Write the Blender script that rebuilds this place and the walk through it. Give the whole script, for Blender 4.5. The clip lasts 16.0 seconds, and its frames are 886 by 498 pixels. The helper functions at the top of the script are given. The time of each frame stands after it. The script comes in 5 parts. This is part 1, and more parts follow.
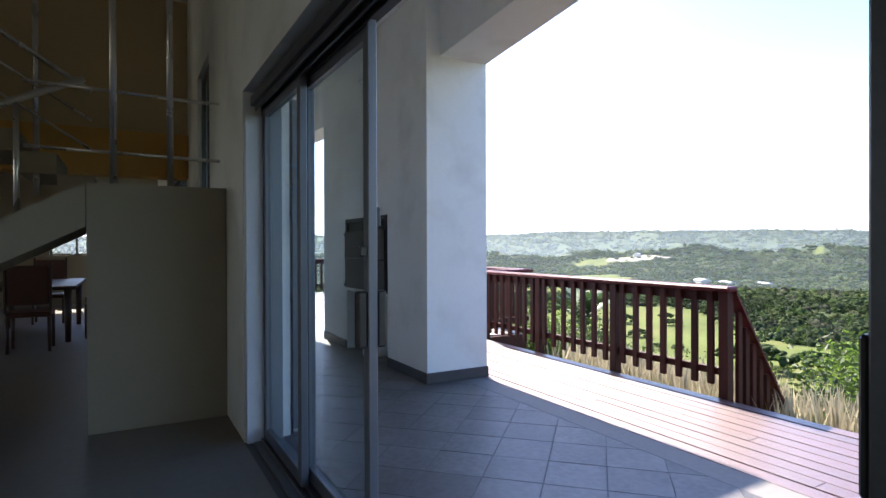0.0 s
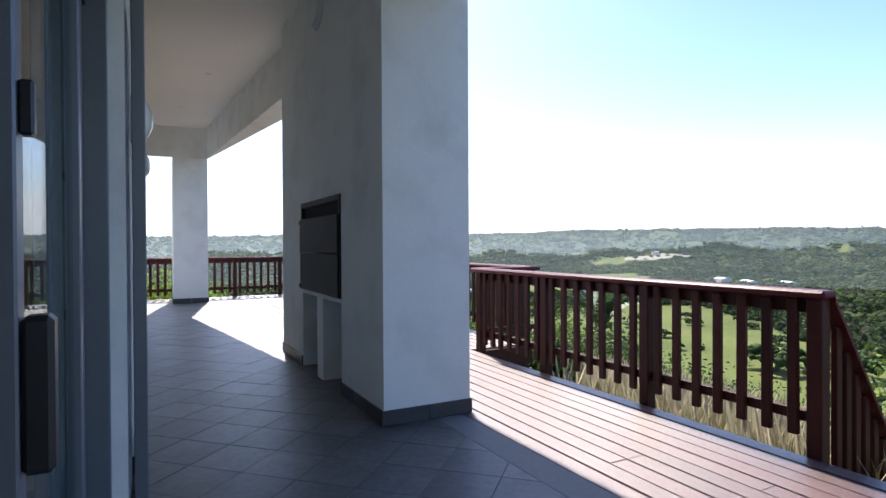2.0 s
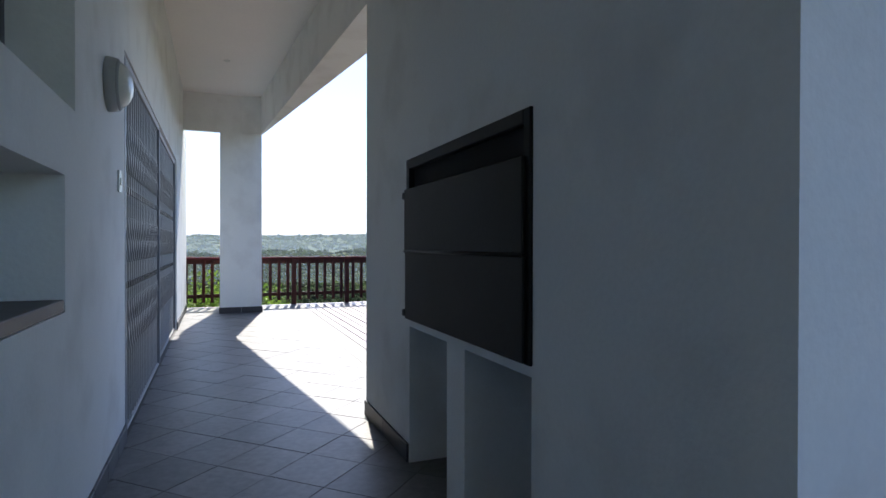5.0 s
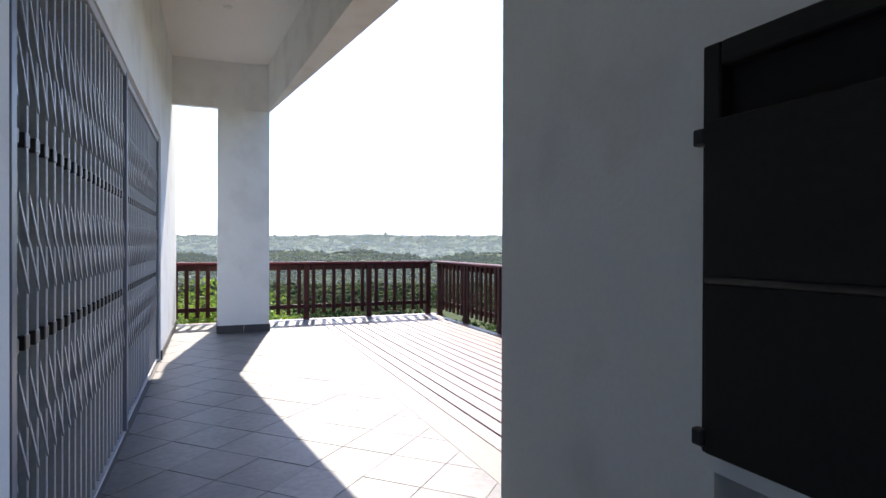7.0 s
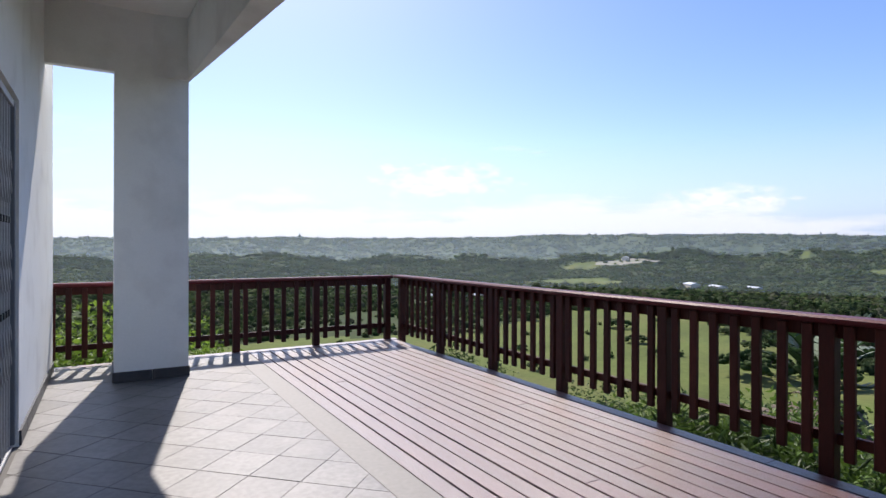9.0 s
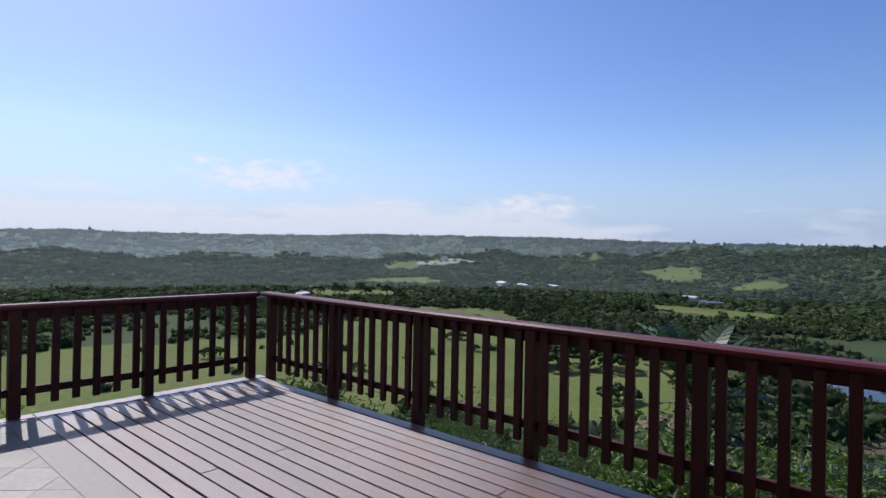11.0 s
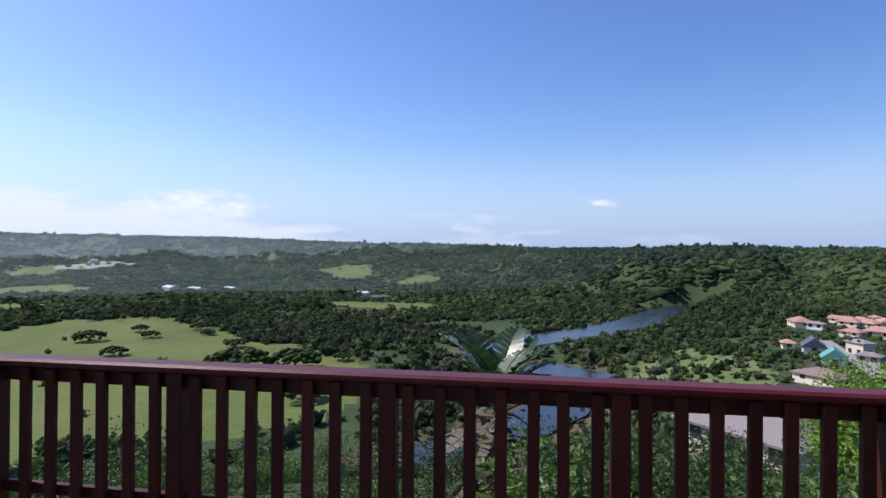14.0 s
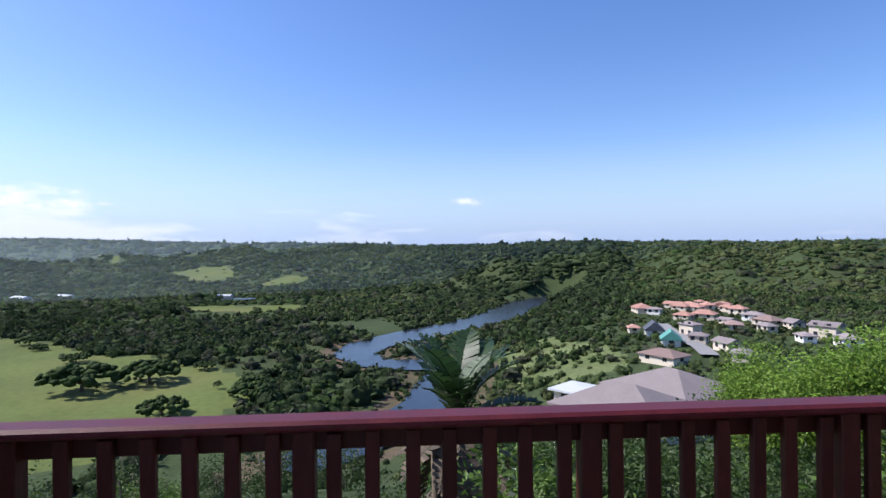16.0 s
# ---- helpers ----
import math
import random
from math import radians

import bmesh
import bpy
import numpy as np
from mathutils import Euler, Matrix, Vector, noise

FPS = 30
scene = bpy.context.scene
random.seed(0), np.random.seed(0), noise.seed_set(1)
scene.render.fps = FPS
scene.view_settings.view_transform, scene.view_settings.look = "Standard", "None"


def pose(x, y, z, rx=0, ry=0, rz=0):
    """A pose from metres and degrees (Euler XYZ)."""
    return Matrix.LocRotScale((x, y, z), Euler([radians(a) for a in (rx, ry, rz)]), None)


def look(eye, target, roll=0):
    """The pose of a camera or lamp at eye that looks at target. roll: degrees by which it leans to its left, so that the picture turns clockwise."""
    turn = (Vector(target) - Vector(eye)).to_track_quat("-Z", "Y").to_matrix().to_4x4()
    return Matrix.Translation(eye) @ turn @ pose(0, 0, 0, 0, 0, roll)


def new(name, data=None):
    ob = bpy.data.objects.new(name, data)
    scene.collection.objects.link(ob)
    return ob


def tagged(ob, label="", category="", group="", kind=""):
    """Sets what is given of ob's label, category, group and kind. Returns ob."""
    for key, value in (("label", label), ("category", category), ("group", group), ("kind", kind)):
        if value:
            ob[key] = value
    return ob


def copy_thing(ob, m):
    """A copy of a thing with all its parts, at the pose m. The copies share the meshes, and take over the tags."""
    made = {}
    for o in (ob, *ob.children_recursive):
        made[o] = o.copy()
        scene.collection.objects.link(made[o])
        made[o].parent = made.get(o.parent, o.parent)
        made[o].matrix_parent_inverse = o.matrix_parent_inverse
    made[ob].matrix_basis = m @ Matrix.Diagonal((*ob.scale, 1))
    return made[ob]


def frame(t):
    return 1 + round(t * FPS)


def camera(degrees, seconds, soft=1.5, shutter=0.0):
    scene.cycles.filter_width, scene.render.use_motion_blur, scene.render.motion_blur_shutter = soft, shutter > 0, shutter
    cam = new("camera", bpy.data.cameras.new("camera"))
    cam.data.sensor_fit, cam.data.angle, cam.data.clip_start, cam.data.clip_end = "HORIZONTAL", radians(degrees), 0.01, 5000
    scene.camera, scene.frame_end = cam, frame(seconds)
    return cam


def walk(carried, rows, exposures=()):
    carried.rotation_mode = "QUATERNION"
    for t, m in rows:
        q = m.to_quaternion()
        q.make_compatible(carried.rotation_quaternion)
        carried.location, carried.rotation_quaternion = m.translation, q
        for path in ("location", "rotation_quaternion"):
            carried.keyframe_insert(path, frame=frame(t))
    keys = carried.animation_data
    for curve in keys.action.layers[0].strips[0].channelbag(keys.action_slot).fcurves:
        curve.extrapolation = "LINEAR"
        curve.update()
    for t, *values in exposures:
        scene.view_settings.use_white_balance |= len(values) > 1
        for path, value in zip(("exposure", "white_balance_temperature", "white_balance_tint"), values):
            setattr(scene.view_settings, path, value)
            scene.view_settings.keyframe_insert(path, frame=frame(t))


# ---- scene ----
import colorsys

# ---------------------------------------------------------------- camera
PATH = [
    (0, (-0.970, 2.489, 1.280), (0.014, 4.230, 1.269), -0.2),
    (0.5, (-0.713, 2.697, 1.244), (0.279, 4.434, 1.238), -0.5),
    (1, (-0.419, 2.957, 1.236), (0.565, 4.698, 1.228), -0.5),
    (1.5, (-0.178, 3.264, 1.246), (0.777, 5.022, 1.233), -0.2),
    (2, (0.077, 3.612, 1.199), (1.009, 5.381, 1.184), -0.3),
    (2.5, (0.283, 3.993, 1.186), (1.174, 5.784, 1.170), -0.2),
    (3, (0.431, 4.450, 1.167), (1.274, 6.263, 1.150), -0.1),
    (3.5, (0.515, 4.895, 1.176), (1.322, 6.725, 1.157), -0.1),
    (4, (0.538, 5.412, 1.168), (1.302, 7.260, 1.152), -0.0),
    (4.5, (0.518, 5.906, 1.155), (1.264, 7.762, 1.139), -0.1),
    (4.6, (0.504, 6.000, 1.156), (1.249, 7.856, 1.141), 0.0),
    (7, (0.492, 8.374, 1.197), (1.252, 10.224, 1.186), 0.2),
    (7.5, (0.429, 8.780, 1.206), (1.220, 10.617, 1.198), 0.1),
    (8, (0.404, 9.315, 1.218), (1.235, 11.135, 1.214), -0.0),
    (8.5, (0.451, 9.750, 1.250), (1.334, 11.544, 1.248), -0.1),
    (9, (0.510, 10.188, 1.326), (1.534, 11.905, 1.324), 0.1),
    (11.5, (0.868, 12.481, 1.454), (2.452, 13.703, 1.456), 1.0),
    (12, (0.998, 12.942, 1.463), (2.653, 14.066, 1.467), 0.8),
    (12.5, (1.137, 13.398, 1.471), (2.874, 14.389, 1.479), 0.7),
    (13, (1.280, 13.801, 1.477), (3.135, 14.549, 1.488), 0.5),
    (13.5, (1.397, 14.180, 1.501), (3.327, 14.707, 1.514), 0.6),
    (14, (1.475, 14.571, 1.527), (3.450, 14.891, 1.540), 0.4),
    (14.5, (1.587, 14.922, 1.554), (3.579, 15.097, 1.559), -0.0),
    (15, (1.681, 15.339, 1.570), (3.680, 15.387, 1.576), -0.3),
    (15.5, (1.784, 15.689, 1.569), (3.783, 15.625, 1.575), -0.2),
    (16, (1.934, 16.037, 1.587), (3.929, 15.892, 1.592), -0.6),
]
cam = camera(76.5, 16.0)
walk(cam, [(t, look(eye, target, roll)) for t, eye, target, roll in PATH],
     exposures=[(0.0, 1.85, 6900, 16), (1.5, 1.35, 6850, 15), (3.5, 0.82, 6450, 10), (4.5, 0.88, 6450, 10), (7.0, 1.18, 6950, 14), (8.0, 0.9, 6900, 14), (9.0, 0.40, 6650, 15), (11.5, -0.06, 6250, 15), (13.0, 0.05, 6250, 15), (14.5, 0.3, 6200, 15), (16.0, 0.4, 6200, 15)])

# ---------------------------------------------------------------- world and sun
SUN_EL = math.atan2(1.0, math.hypot(0.164, 0.877))
SUN_AZ = math.atan2(0.164, 0.877)
world = bpy.data.worlds.new("sky")
scene.world = world
world.use_nodes = True
wn = world.node_tree.nodes
sky = wn.new("ShaderNodeTexSky")
sky.sky_type = "NISHITA"
sky.sun_disc = False
sky.sun_elevation, sky.sun_rotation = SUN_EL, SUN_AZ
sky.altitude, sky.air_density, sky.dust_density, sky.ozone_density = 50, 1.0, 0.7, 2.4
wn["Background"].inputs["Strength"].default_value = 0.14
vivid = wn.new("ShaderNodeHueSaturation")
vivid.inputs["Saturation"].default_value = 1.22
vivid.inputs["Hue"].default_value = 0.511
world.node_tree.links.new(sky.outputs["Color"], vivid.inputs["Color"])
world.node_tree.links.new(vivid.outputs["Color"], wn["Background"].inputs["Color"])
sun_data = bpy.data.lights.new("sun", "SUN")
sun_data.energy, sun_data.angle, sun_data.color = 5.0, radians(0.53), (1.0, 0.95, 0.87)
sun = new("sun", sun_data)
sun.matrix_world = look((0.164 * 50, 0.877 * 50, 50), (0, 0, 0))


# ---------------------------------------------------------------- materials
def mat(name, col, rough=0.6, metal=0.0, var=0.12, scale=3.0, fine=40.0, bump=0.0, spec=0.5, dirt=None, dirt_amount=0.0,
        dirt_scale=0.8, stretch=(1, 1, 1), obvar=0.0, coat=0.0, trans=0.0, per_island=0.0):
    m = bpy.data.materials.new(name)
    m.use_nodes = True
    nt = m.node_tree
    n, l = nt.nodes, nt.links
    b = n["Principled BSDF"]
    b.inputs["Roughness"].default_value = rough
    b.inputs["Metallic"].default_value = metal
    b.inputs["Specular IOR Level"].default_value = spec
    b.inputs["Coat Weight"].default_value = coat
    b.inputs["Coat Roughness"].default_value = 0.3
    b.inputs["Transmission Weight"].default_value = trans
    tc = n.new("ShaderNodeTexCoord")
    mp = n.new("ShaderNodeMapping")
    mp.inputs["Scale"].default_value = stretch
    l.new(tc.outputs["Object"], mp.inputs["Vector"])
    big, small = n.new("ShaderNodeTexNoise"), n.new("ShaderNodeTexNoise")
    big.inputs["Scale"].default_value, big.inputs["Detail"].default_value = scale, 4
    small.inputs["Scale"].default_value, small.inputs["Detail"].default_value = fine, 3
    for t in (big, small):
        l.new(mp.outputs["Vector"], t.inputs["Vector"])
    add = n.new("ShaderNodeMath")
    add.operation = "ADD"
    l.new(big.outputs["Fac"], add.inputs[0])
    l.new(small.outputs["Fac"], add.inputs[1])
    rng = n.new("ShaderNodeMapRange")
    rng.inputs["From Min"].default_value, rng.inputs["From Max"].default_value = 0.6, 1.4
    rng.inputs["To Min"].default_value, rng.inputs["To Max"].default_value = 1 - var, 1 + var
    l.new(add.outputs[0], rng.inputs["Value"])
    value = rng.outputs["Result"]
    extra = []
    if obvar:
        oi = n.new("ShaderNodeObjectInfo")
        far_off = n.new("ShaderNodeMath")
        far_off.operation = "MULTIPLY"
        far_off.inputs[1].default_value = 37.0
        l.new(oi.outputs["Random"], far_off.inputs[0])
        l.new(far_off.outputs[0], mp.inputs["Location"])
        extra.append((oi.outputs["Random"], obvar))
    if per_island:
        ge = n.new("ShaderNodeNewGeometry")
        extra.append((ge.outputs["Random Per Island"], per_island))
    for out, amount in extra:
        r2 = n.new("ShaderNodeMapRange")
        r2.inputs["To Min"].default_value, r2.inputs["To Max"].default_value = 1 - amount, 1 + amount
        l.new(out, r2.inputs["Value"])
        mu = n.new("ShaderNodeMath")
        mu.operation = "MULTIPLY"
        l.new(value, mu.inputs[0])
        l.new(r2.outputs["Result"], mu.inputs[1])
        value = mu.outputs[0]
    hsv = n.new("ShaderNodeHueSaturation")
    hsv.inputs["Color"].default_value = (*col, 1)
    l.new(value, hsv.inputs["Value"])
    colour = hsv.outputs["Color"]
    if dirt:
        dn = n.new("ShaderNodeTexNoise")
        dn.inputs["Scale"].default_value, dn.inputs["Detail"].default_value = dirt_scale, 6
        l.new(mp.outputs["Vector"], dn.inputs["Vector"])
        dr = n.new("ShaderNodeMapRange")
        dr.inputs["From Min"].default_value, dr.inputs["From Max"].default_value = 0.5, 0.72
        dr.inputs["To Max"].default_value = dirt_amount
        l.new(dn.outputs["Fac"], dr.inputs["Value"])
        mx = n.new("ShaderNodeMix")
        mx.data_type = "RGBA"
        l.new(dr.outputs["Result"], mx.inputs["Factor"])
        l.new(colour, mx.inputs["A"])
        mx.inputs["B"].default_value = (*dirt, 1)
        colour = mx.outputs["Result"]
    l.new(colour, b.inputs["Base Color"])
    if bump:
        bp = n.new("ShaderNodeBump")
        bp.inputs["Strength"].default_value, bp.inputs["Distance"].default_value = bump, 0.01
        l.new(small.outputs["Fac"], bp.inputs["Height"])
        l.new(bp.outputs["Normal"], b.inputs["Normal"])
    rr = n.new("ShaderNodeMapRange")
    rr.inputs["To Min"].default_value, rr.inputs["To Max"].default_value = max(rough - 0.08, 0.02), min(rough + 0.08, 1)
    l.new(big.outputs["Fac"], rr.inputs["Value"])
    l.new(rr.outputs["Result"], b.inputs["Roughness"])
    return m


M = {}
M["wall"] = mat("painted_plaster", (0.82, 0.83, 0.80), 0.85, var=0.035, scale=1.3, fine=55, bump=0.12, spec=0.25, dirt=(0.56, 0.55, 0.51), dirt_amount=0.4, dirt_scale=2.4)
M["ceiling"] = mat("ceiling_plaster", (0.86, 0.835, 0.78), 0.9, var=0.03, scale=0.8, fine=30, spec=0.2)
M["skirting"] = mat("skirting_tile", (0.045, 0.045, 0.05), 0.45, var=0.25, scale=6, fine=50, obvar=0.2)
M["tile"] = mat("slate_tile", (0.088, 0.086, 0.082), 0.52, var=0.5, spec=0.55, coat=0.35, scale=3.5, fine=26, bump=0.10, obvar=0.2, dirt=(0.17, 0.163, 0.15), dirt_amount=0.45, dirt_scale=2.2)
M["grout"] = mat("tile_grout", (0.12, 0.116, 0.11), 0.9, fine=80)
M["deck"] = mat("deck_board", (0.086, 0.030, 0.028), 0.40, var=0.45, scale=2.0, fine=30, bump=0.6, stretch=(12, 0.7, 12), obvar=0.2, coat=0.8, spec=0.5)
M["deck"].node_tree.nodes["Principled BSDF"].inputs["Coat IOR"].default_value = 1.8
for key, value in (("deck", 0.43), ("tile", 0.38)):
    M[key].node_tree.nodes["Principled BSDF"].inputs["Coat Roughness"].default_value = value
M["deck_under"] = mat("deck_joist", (0.03, 0.02, 0.018), 0.8)
M["rail"] = mat("red_stained_timber", (0.053, 0.0125, 0.0095), 0.5, spec=0.22, var=0.3, scale=5, fine=60, bump=0.1, stretch=(1, 1, 0.25), obvar=0.22, coat=0.05)
M["fascia"] = mat("dark_edge_plank", (0.035, 0.018, 0.02), 0.95, spec=0.08, var=0.3, scale=5, fine=60, bump=0.1)
# brighter copy of the rail stain: the sunlit look of the top is in the colour
M["rail_cap_sunlit"] = mat("red_stain_sunlit", (0.090, 0.012, 0.017), 0.45, spec=0.3, var=0.3, scale=5, fine=60, bump=0.1, obvar=0.1)
M["alu"] = mat("grey_aluminium", (0.15, 0.165, 0.19), 0.4, metal=0.25, var=0.08, fine=90)
M["alu_dark"] = mat("dark_aluminium", (0.10, 0.105, 0.115), 0.42, metal=0.6, var=0.1, fine=90)
M["gate"] = mat("grey_gate_steel", (0.40, 0.41, 0.42), 0.42, metal=0.2, var=0.15, fine=60)
M["black"] = mat("black_plastic", (0.015, 0.015, 0.016), 0.4, fine=60)
M["braai"] = mat("dark_braai_steel", (0.018, 0.017, 0.014), 0.55, metal=0.1, spec=0.25, var=0.25, scale=4, fine=60)
M["soot"] = mat("sooty_brick", (0.012, 0.012, 0.012), 0.95)
M["lamp_grey"] = mat("pale_grey_lamp_casing", (0.42, 0.43, 0.43), 0.4, var=0.06, fine=60)
# plaster reveal; the bluish skylight on it is put into this colour
M["reveal_skylit"] = mat("skylit_reveal_plaster", (0.70, 0.74, 0.80), 0.6, var=0.05, fine=50)
M["sill"] = mat("dark_sill_tile", (0.05, 0.04, 0.04), 0.5)
M["steel"] = mat("stainless_steel", (0.55, 0.54, 0.52), 0.28, metal=1.0, var=0.05, fine=100)
M["inwall"] = mat("cream_wall", (0.30, 0.265, 0.20), 0.85, var=0.04, spec=0.2)
M["infloor"] = mat("beige_floor_tile", (0.20, 0.175, 0.145), 0.5, var=0.1, scale=2, fine=20)
M["darkwood"] = mat("dark_wood", (0.06, 0.03, 0.018), 0.4, var=0.3, scale=4, fine=40, stretch=(1, 1, 0.3))
M["leather"] = mat("brown_leather", (0.09, 0.035, 0.025), 0.45, var=0.2)
M["yellow"] = mat("yellow_painted_box", (0.44, 0.31, 0.09), 0.5, var=0.1, dirt=(0.3, 0.2, 0.08), dirt_amount=0.4)
M["log"] = mat("weathered_split_wood", (0.27, 0.225, 0.165), 0.9, var=0.45, scale=7, fine=60, bump=0.6, obvar=0.3, dirt=(0.10, 0.08, 0.06), dirt_amount=0.7, dirt_scale=6)


def glass_mat(name, tint, most=0.45):
    m = bpy.data.materials.new(name)
    m.use_nodes = True
    n, l = m.node_tree.nodes, m.node_tree.links
    n.remove(n["Principled BSDF"])
    tr, gl, mx, lw = n.new("ShaderNodeBsdfTransparent"), n.new("ShaderNodeBsdfGlossy"), n.new("ShaderNodeMixShader"), n.new("ShaderNodeLayerWeight")
    tr.inputs["Color"].default_value = (*tint, 1)
    gl.inputs["Roughness"].default_value = 0.01
    pw, ad = n.new("ShaderNodeMath"), n.new("ShaderNodeMath")
    pw.operation, pw.inputs[1].default_value = "POWER", 5.0
    ad.operation, ad.inputs[1].default_value, ad.inputs[2].default_value = "MULTIPLY_ADD", most, 0.03
    l.new(lw.outputs["Facing"], pw.inputs[0])
    l.new(pw.outputs[0], ad.inputs[0])
    l.new(ad.outputs[0], mx.inputs["Fac"])
    l.new(tr.outputs["BSDF"], mx.inputs[1])
    l.new(gl.outputs["BSDF"], mx.inputs[2])
    l.new(mx.outputs["Shader"], n["Material Output"].inputs["Surface"])
    return m


M["glass"] = glass_mat("clear_pane", (0.86, 0.92, 0.93))
M["glass_dim"] = glass_mat("dim_pane", (0.80, 0.84, 0.85), 0.12)
M["frost"] = mat("ribbed_lamp_glass", (0.85, 0.85, 0.78), 0.18, var=0.05, fine=50, coat=0.5)


# ---------------------------------------------------------------- mesh helpers
def box(bm, x0, y0, z0, x1, y1, z1, bev=0.0):
    vs = [bm.verts.new(p) for p in ((x0, y0, z0), (x1, y0, z0), (x1, y1, z0), (x0, y1, z0), (x0, y0, z1), (x1, y0, z1), (x1, y1, z1), (x0, y1, z1))]
    fs = [bm.faces.new([vs[i] for i in q]) for q in ((0, 3, 2, 1), (4, 5, 6, 7), (0, 1, 5, 4), (1, 2, 6, 5), (2, 3, 7, 6), (3, 0, 4, 7))]
    if bev:
        es = list({e for f in fs for e in f.edges})
        bmesh.ops.bevel(bm, geom=es, offset=bev, segments=1, affect="EDGES")
    return bm


def bx(*a, bev=0.0):
    return box(bmesh.new(), *a, bev=bev)


def prism(pts, z0, z1, bm=None):
    bm = bm or bmesh.new()
    lo = [bm.verts.new((x, y, z0)) for x, y in pts]
    hi = [bm.verts.new((x, y, z1)) for x, y in pts]
    bm.faces.new(lo[::-1])
    bm.faces.new(hi)
    k = len(pts)
    for i in range(k):
        bm.faces.new((lo[i], lo[(i + 1) % k], hi[(i + 1) % k], hi[i]))
    return bm


def rod(bm, a, b, r, seg=10, r2=None):
    a, b = Vector(a), Vector(b)
    q = (b - a).to_track_quat("Z", "Y")
    r2 = r if r2 is None else r2
    lo, hi = [], []
    for i in range(seg):
        c, s = math.cos(2 * math.pi * i / seg), math.sin(2 * math.pi * i / seg)
        lo.append(bm.verts.new(a + q @ Vector((c * r, s * r, 0))))
        hi.append(bm.verts.new(b + q @ Vector((c * r2, s * r2, 0))))
    bm.faces.new(lo[::-1])
    bm.faces.new(hi)
    for i in range(seg):
        f = bm.faces.new((lo[i], lo[(i + 1) % seg], hi[(i + 1) % seg], hi[i]))
        f.smooth = True
    return bm


def mesh_of(name, bm, material):
    me = bpy.data.meshes.new(name)
    bmesh.ops.recalc_face_normals(bm, faces=bm.faces)
    bm.to_mesh(me)
    bm.free()
    me.materials.append(material)
    return me


def thing(name, bm, material, label="", category="", group="", kind=""):
    return tagged(new(name, mesh_of(name, bm, material)), label, category, group, kind)


def structure(name, bm, material, label="", category=""):
    return thing(name, bm, material, label, category, kind="structure")


def holder(name, at, label, category, group="", kind=""):
    ob = new(name)
    ob.matrix_basis = at if isinstance(at, Matrix) else Matrix.Translation(at)
    return tagged(ob, label, category, group, kind)


def part(name, bm, material, parent, label=""):
    ob = new(name, mesh_of(name, bm, material))
    ob.parent = parent
    return tagged(ob, label)


def piece(name, me, parent, m):
    ob = new(name, me)
    ob.parent = parent
    ob.matrix_basis = m
    return ob


# ---------------------------------------------------------------- ground and valley
EYE0 = (2.0, 16.0)


def smooth(a, b, x):
    t = np.clip((x - a) / (b - a), 0, 1)
    return t * t * (3 - 2 * t)


def bearing(x, y):
    return np.degrees(np.arctan2(x - EYE0[0], y - EYE0[1]))


def wob(x, y, s, seed):
    """Smooth waves that stand in for rolling ground."""
    r = np.random.RandomState(seed)
    out = 0
    for k in range(5):
        a, f, p = r.uniform(0, 6.28), (1.9 ** k) / s, r.uniform(0, 6.28, 2)
        out = out + np.sin((x * math.cos(a) + y * math.sin(a)) * f + p[0]) * np.cos((x * math.sin(a) - y * math.cos(a)) * f * 0.8 + p[1]) / (1.6 ** k)
    return out


RIVER = [(470, -118), (440, -96), (398, -70), (345, -48), (300, -20), (266, 12), (240, 31), (219, 35), (202, 26), (197, 9), (190, -2), (168, 4), (146, 9), (126, 20), (106, 38)]
RIVER_HALF = [11, 12, 13, 14, 11, 9, 6.5, 5, 4, 6, 7, 5, 4.5, 3.5, 3]


def river_gap(x, y):
    """Distance to the river's middle, less its half width."""
    best = np.full(np.shape(x), 1e9)
    for (ax, ay), (bx_, by), ra, rb in zip(RIVER, RIVER[1:], RIVER_HALF, RIVER_HALF[1:]):
        dx, dy = bx_ - ax, by - ay
        t = np.clip(((x - ax) * dx + (y - ay) * dy) / (dx * dx + dy * dy), 0, 1)
        best = np.minimum(best, np.hypot(x - ax - t * dx, y - ay - t * dy) - (ra + (rb - ra) * t))
    return best


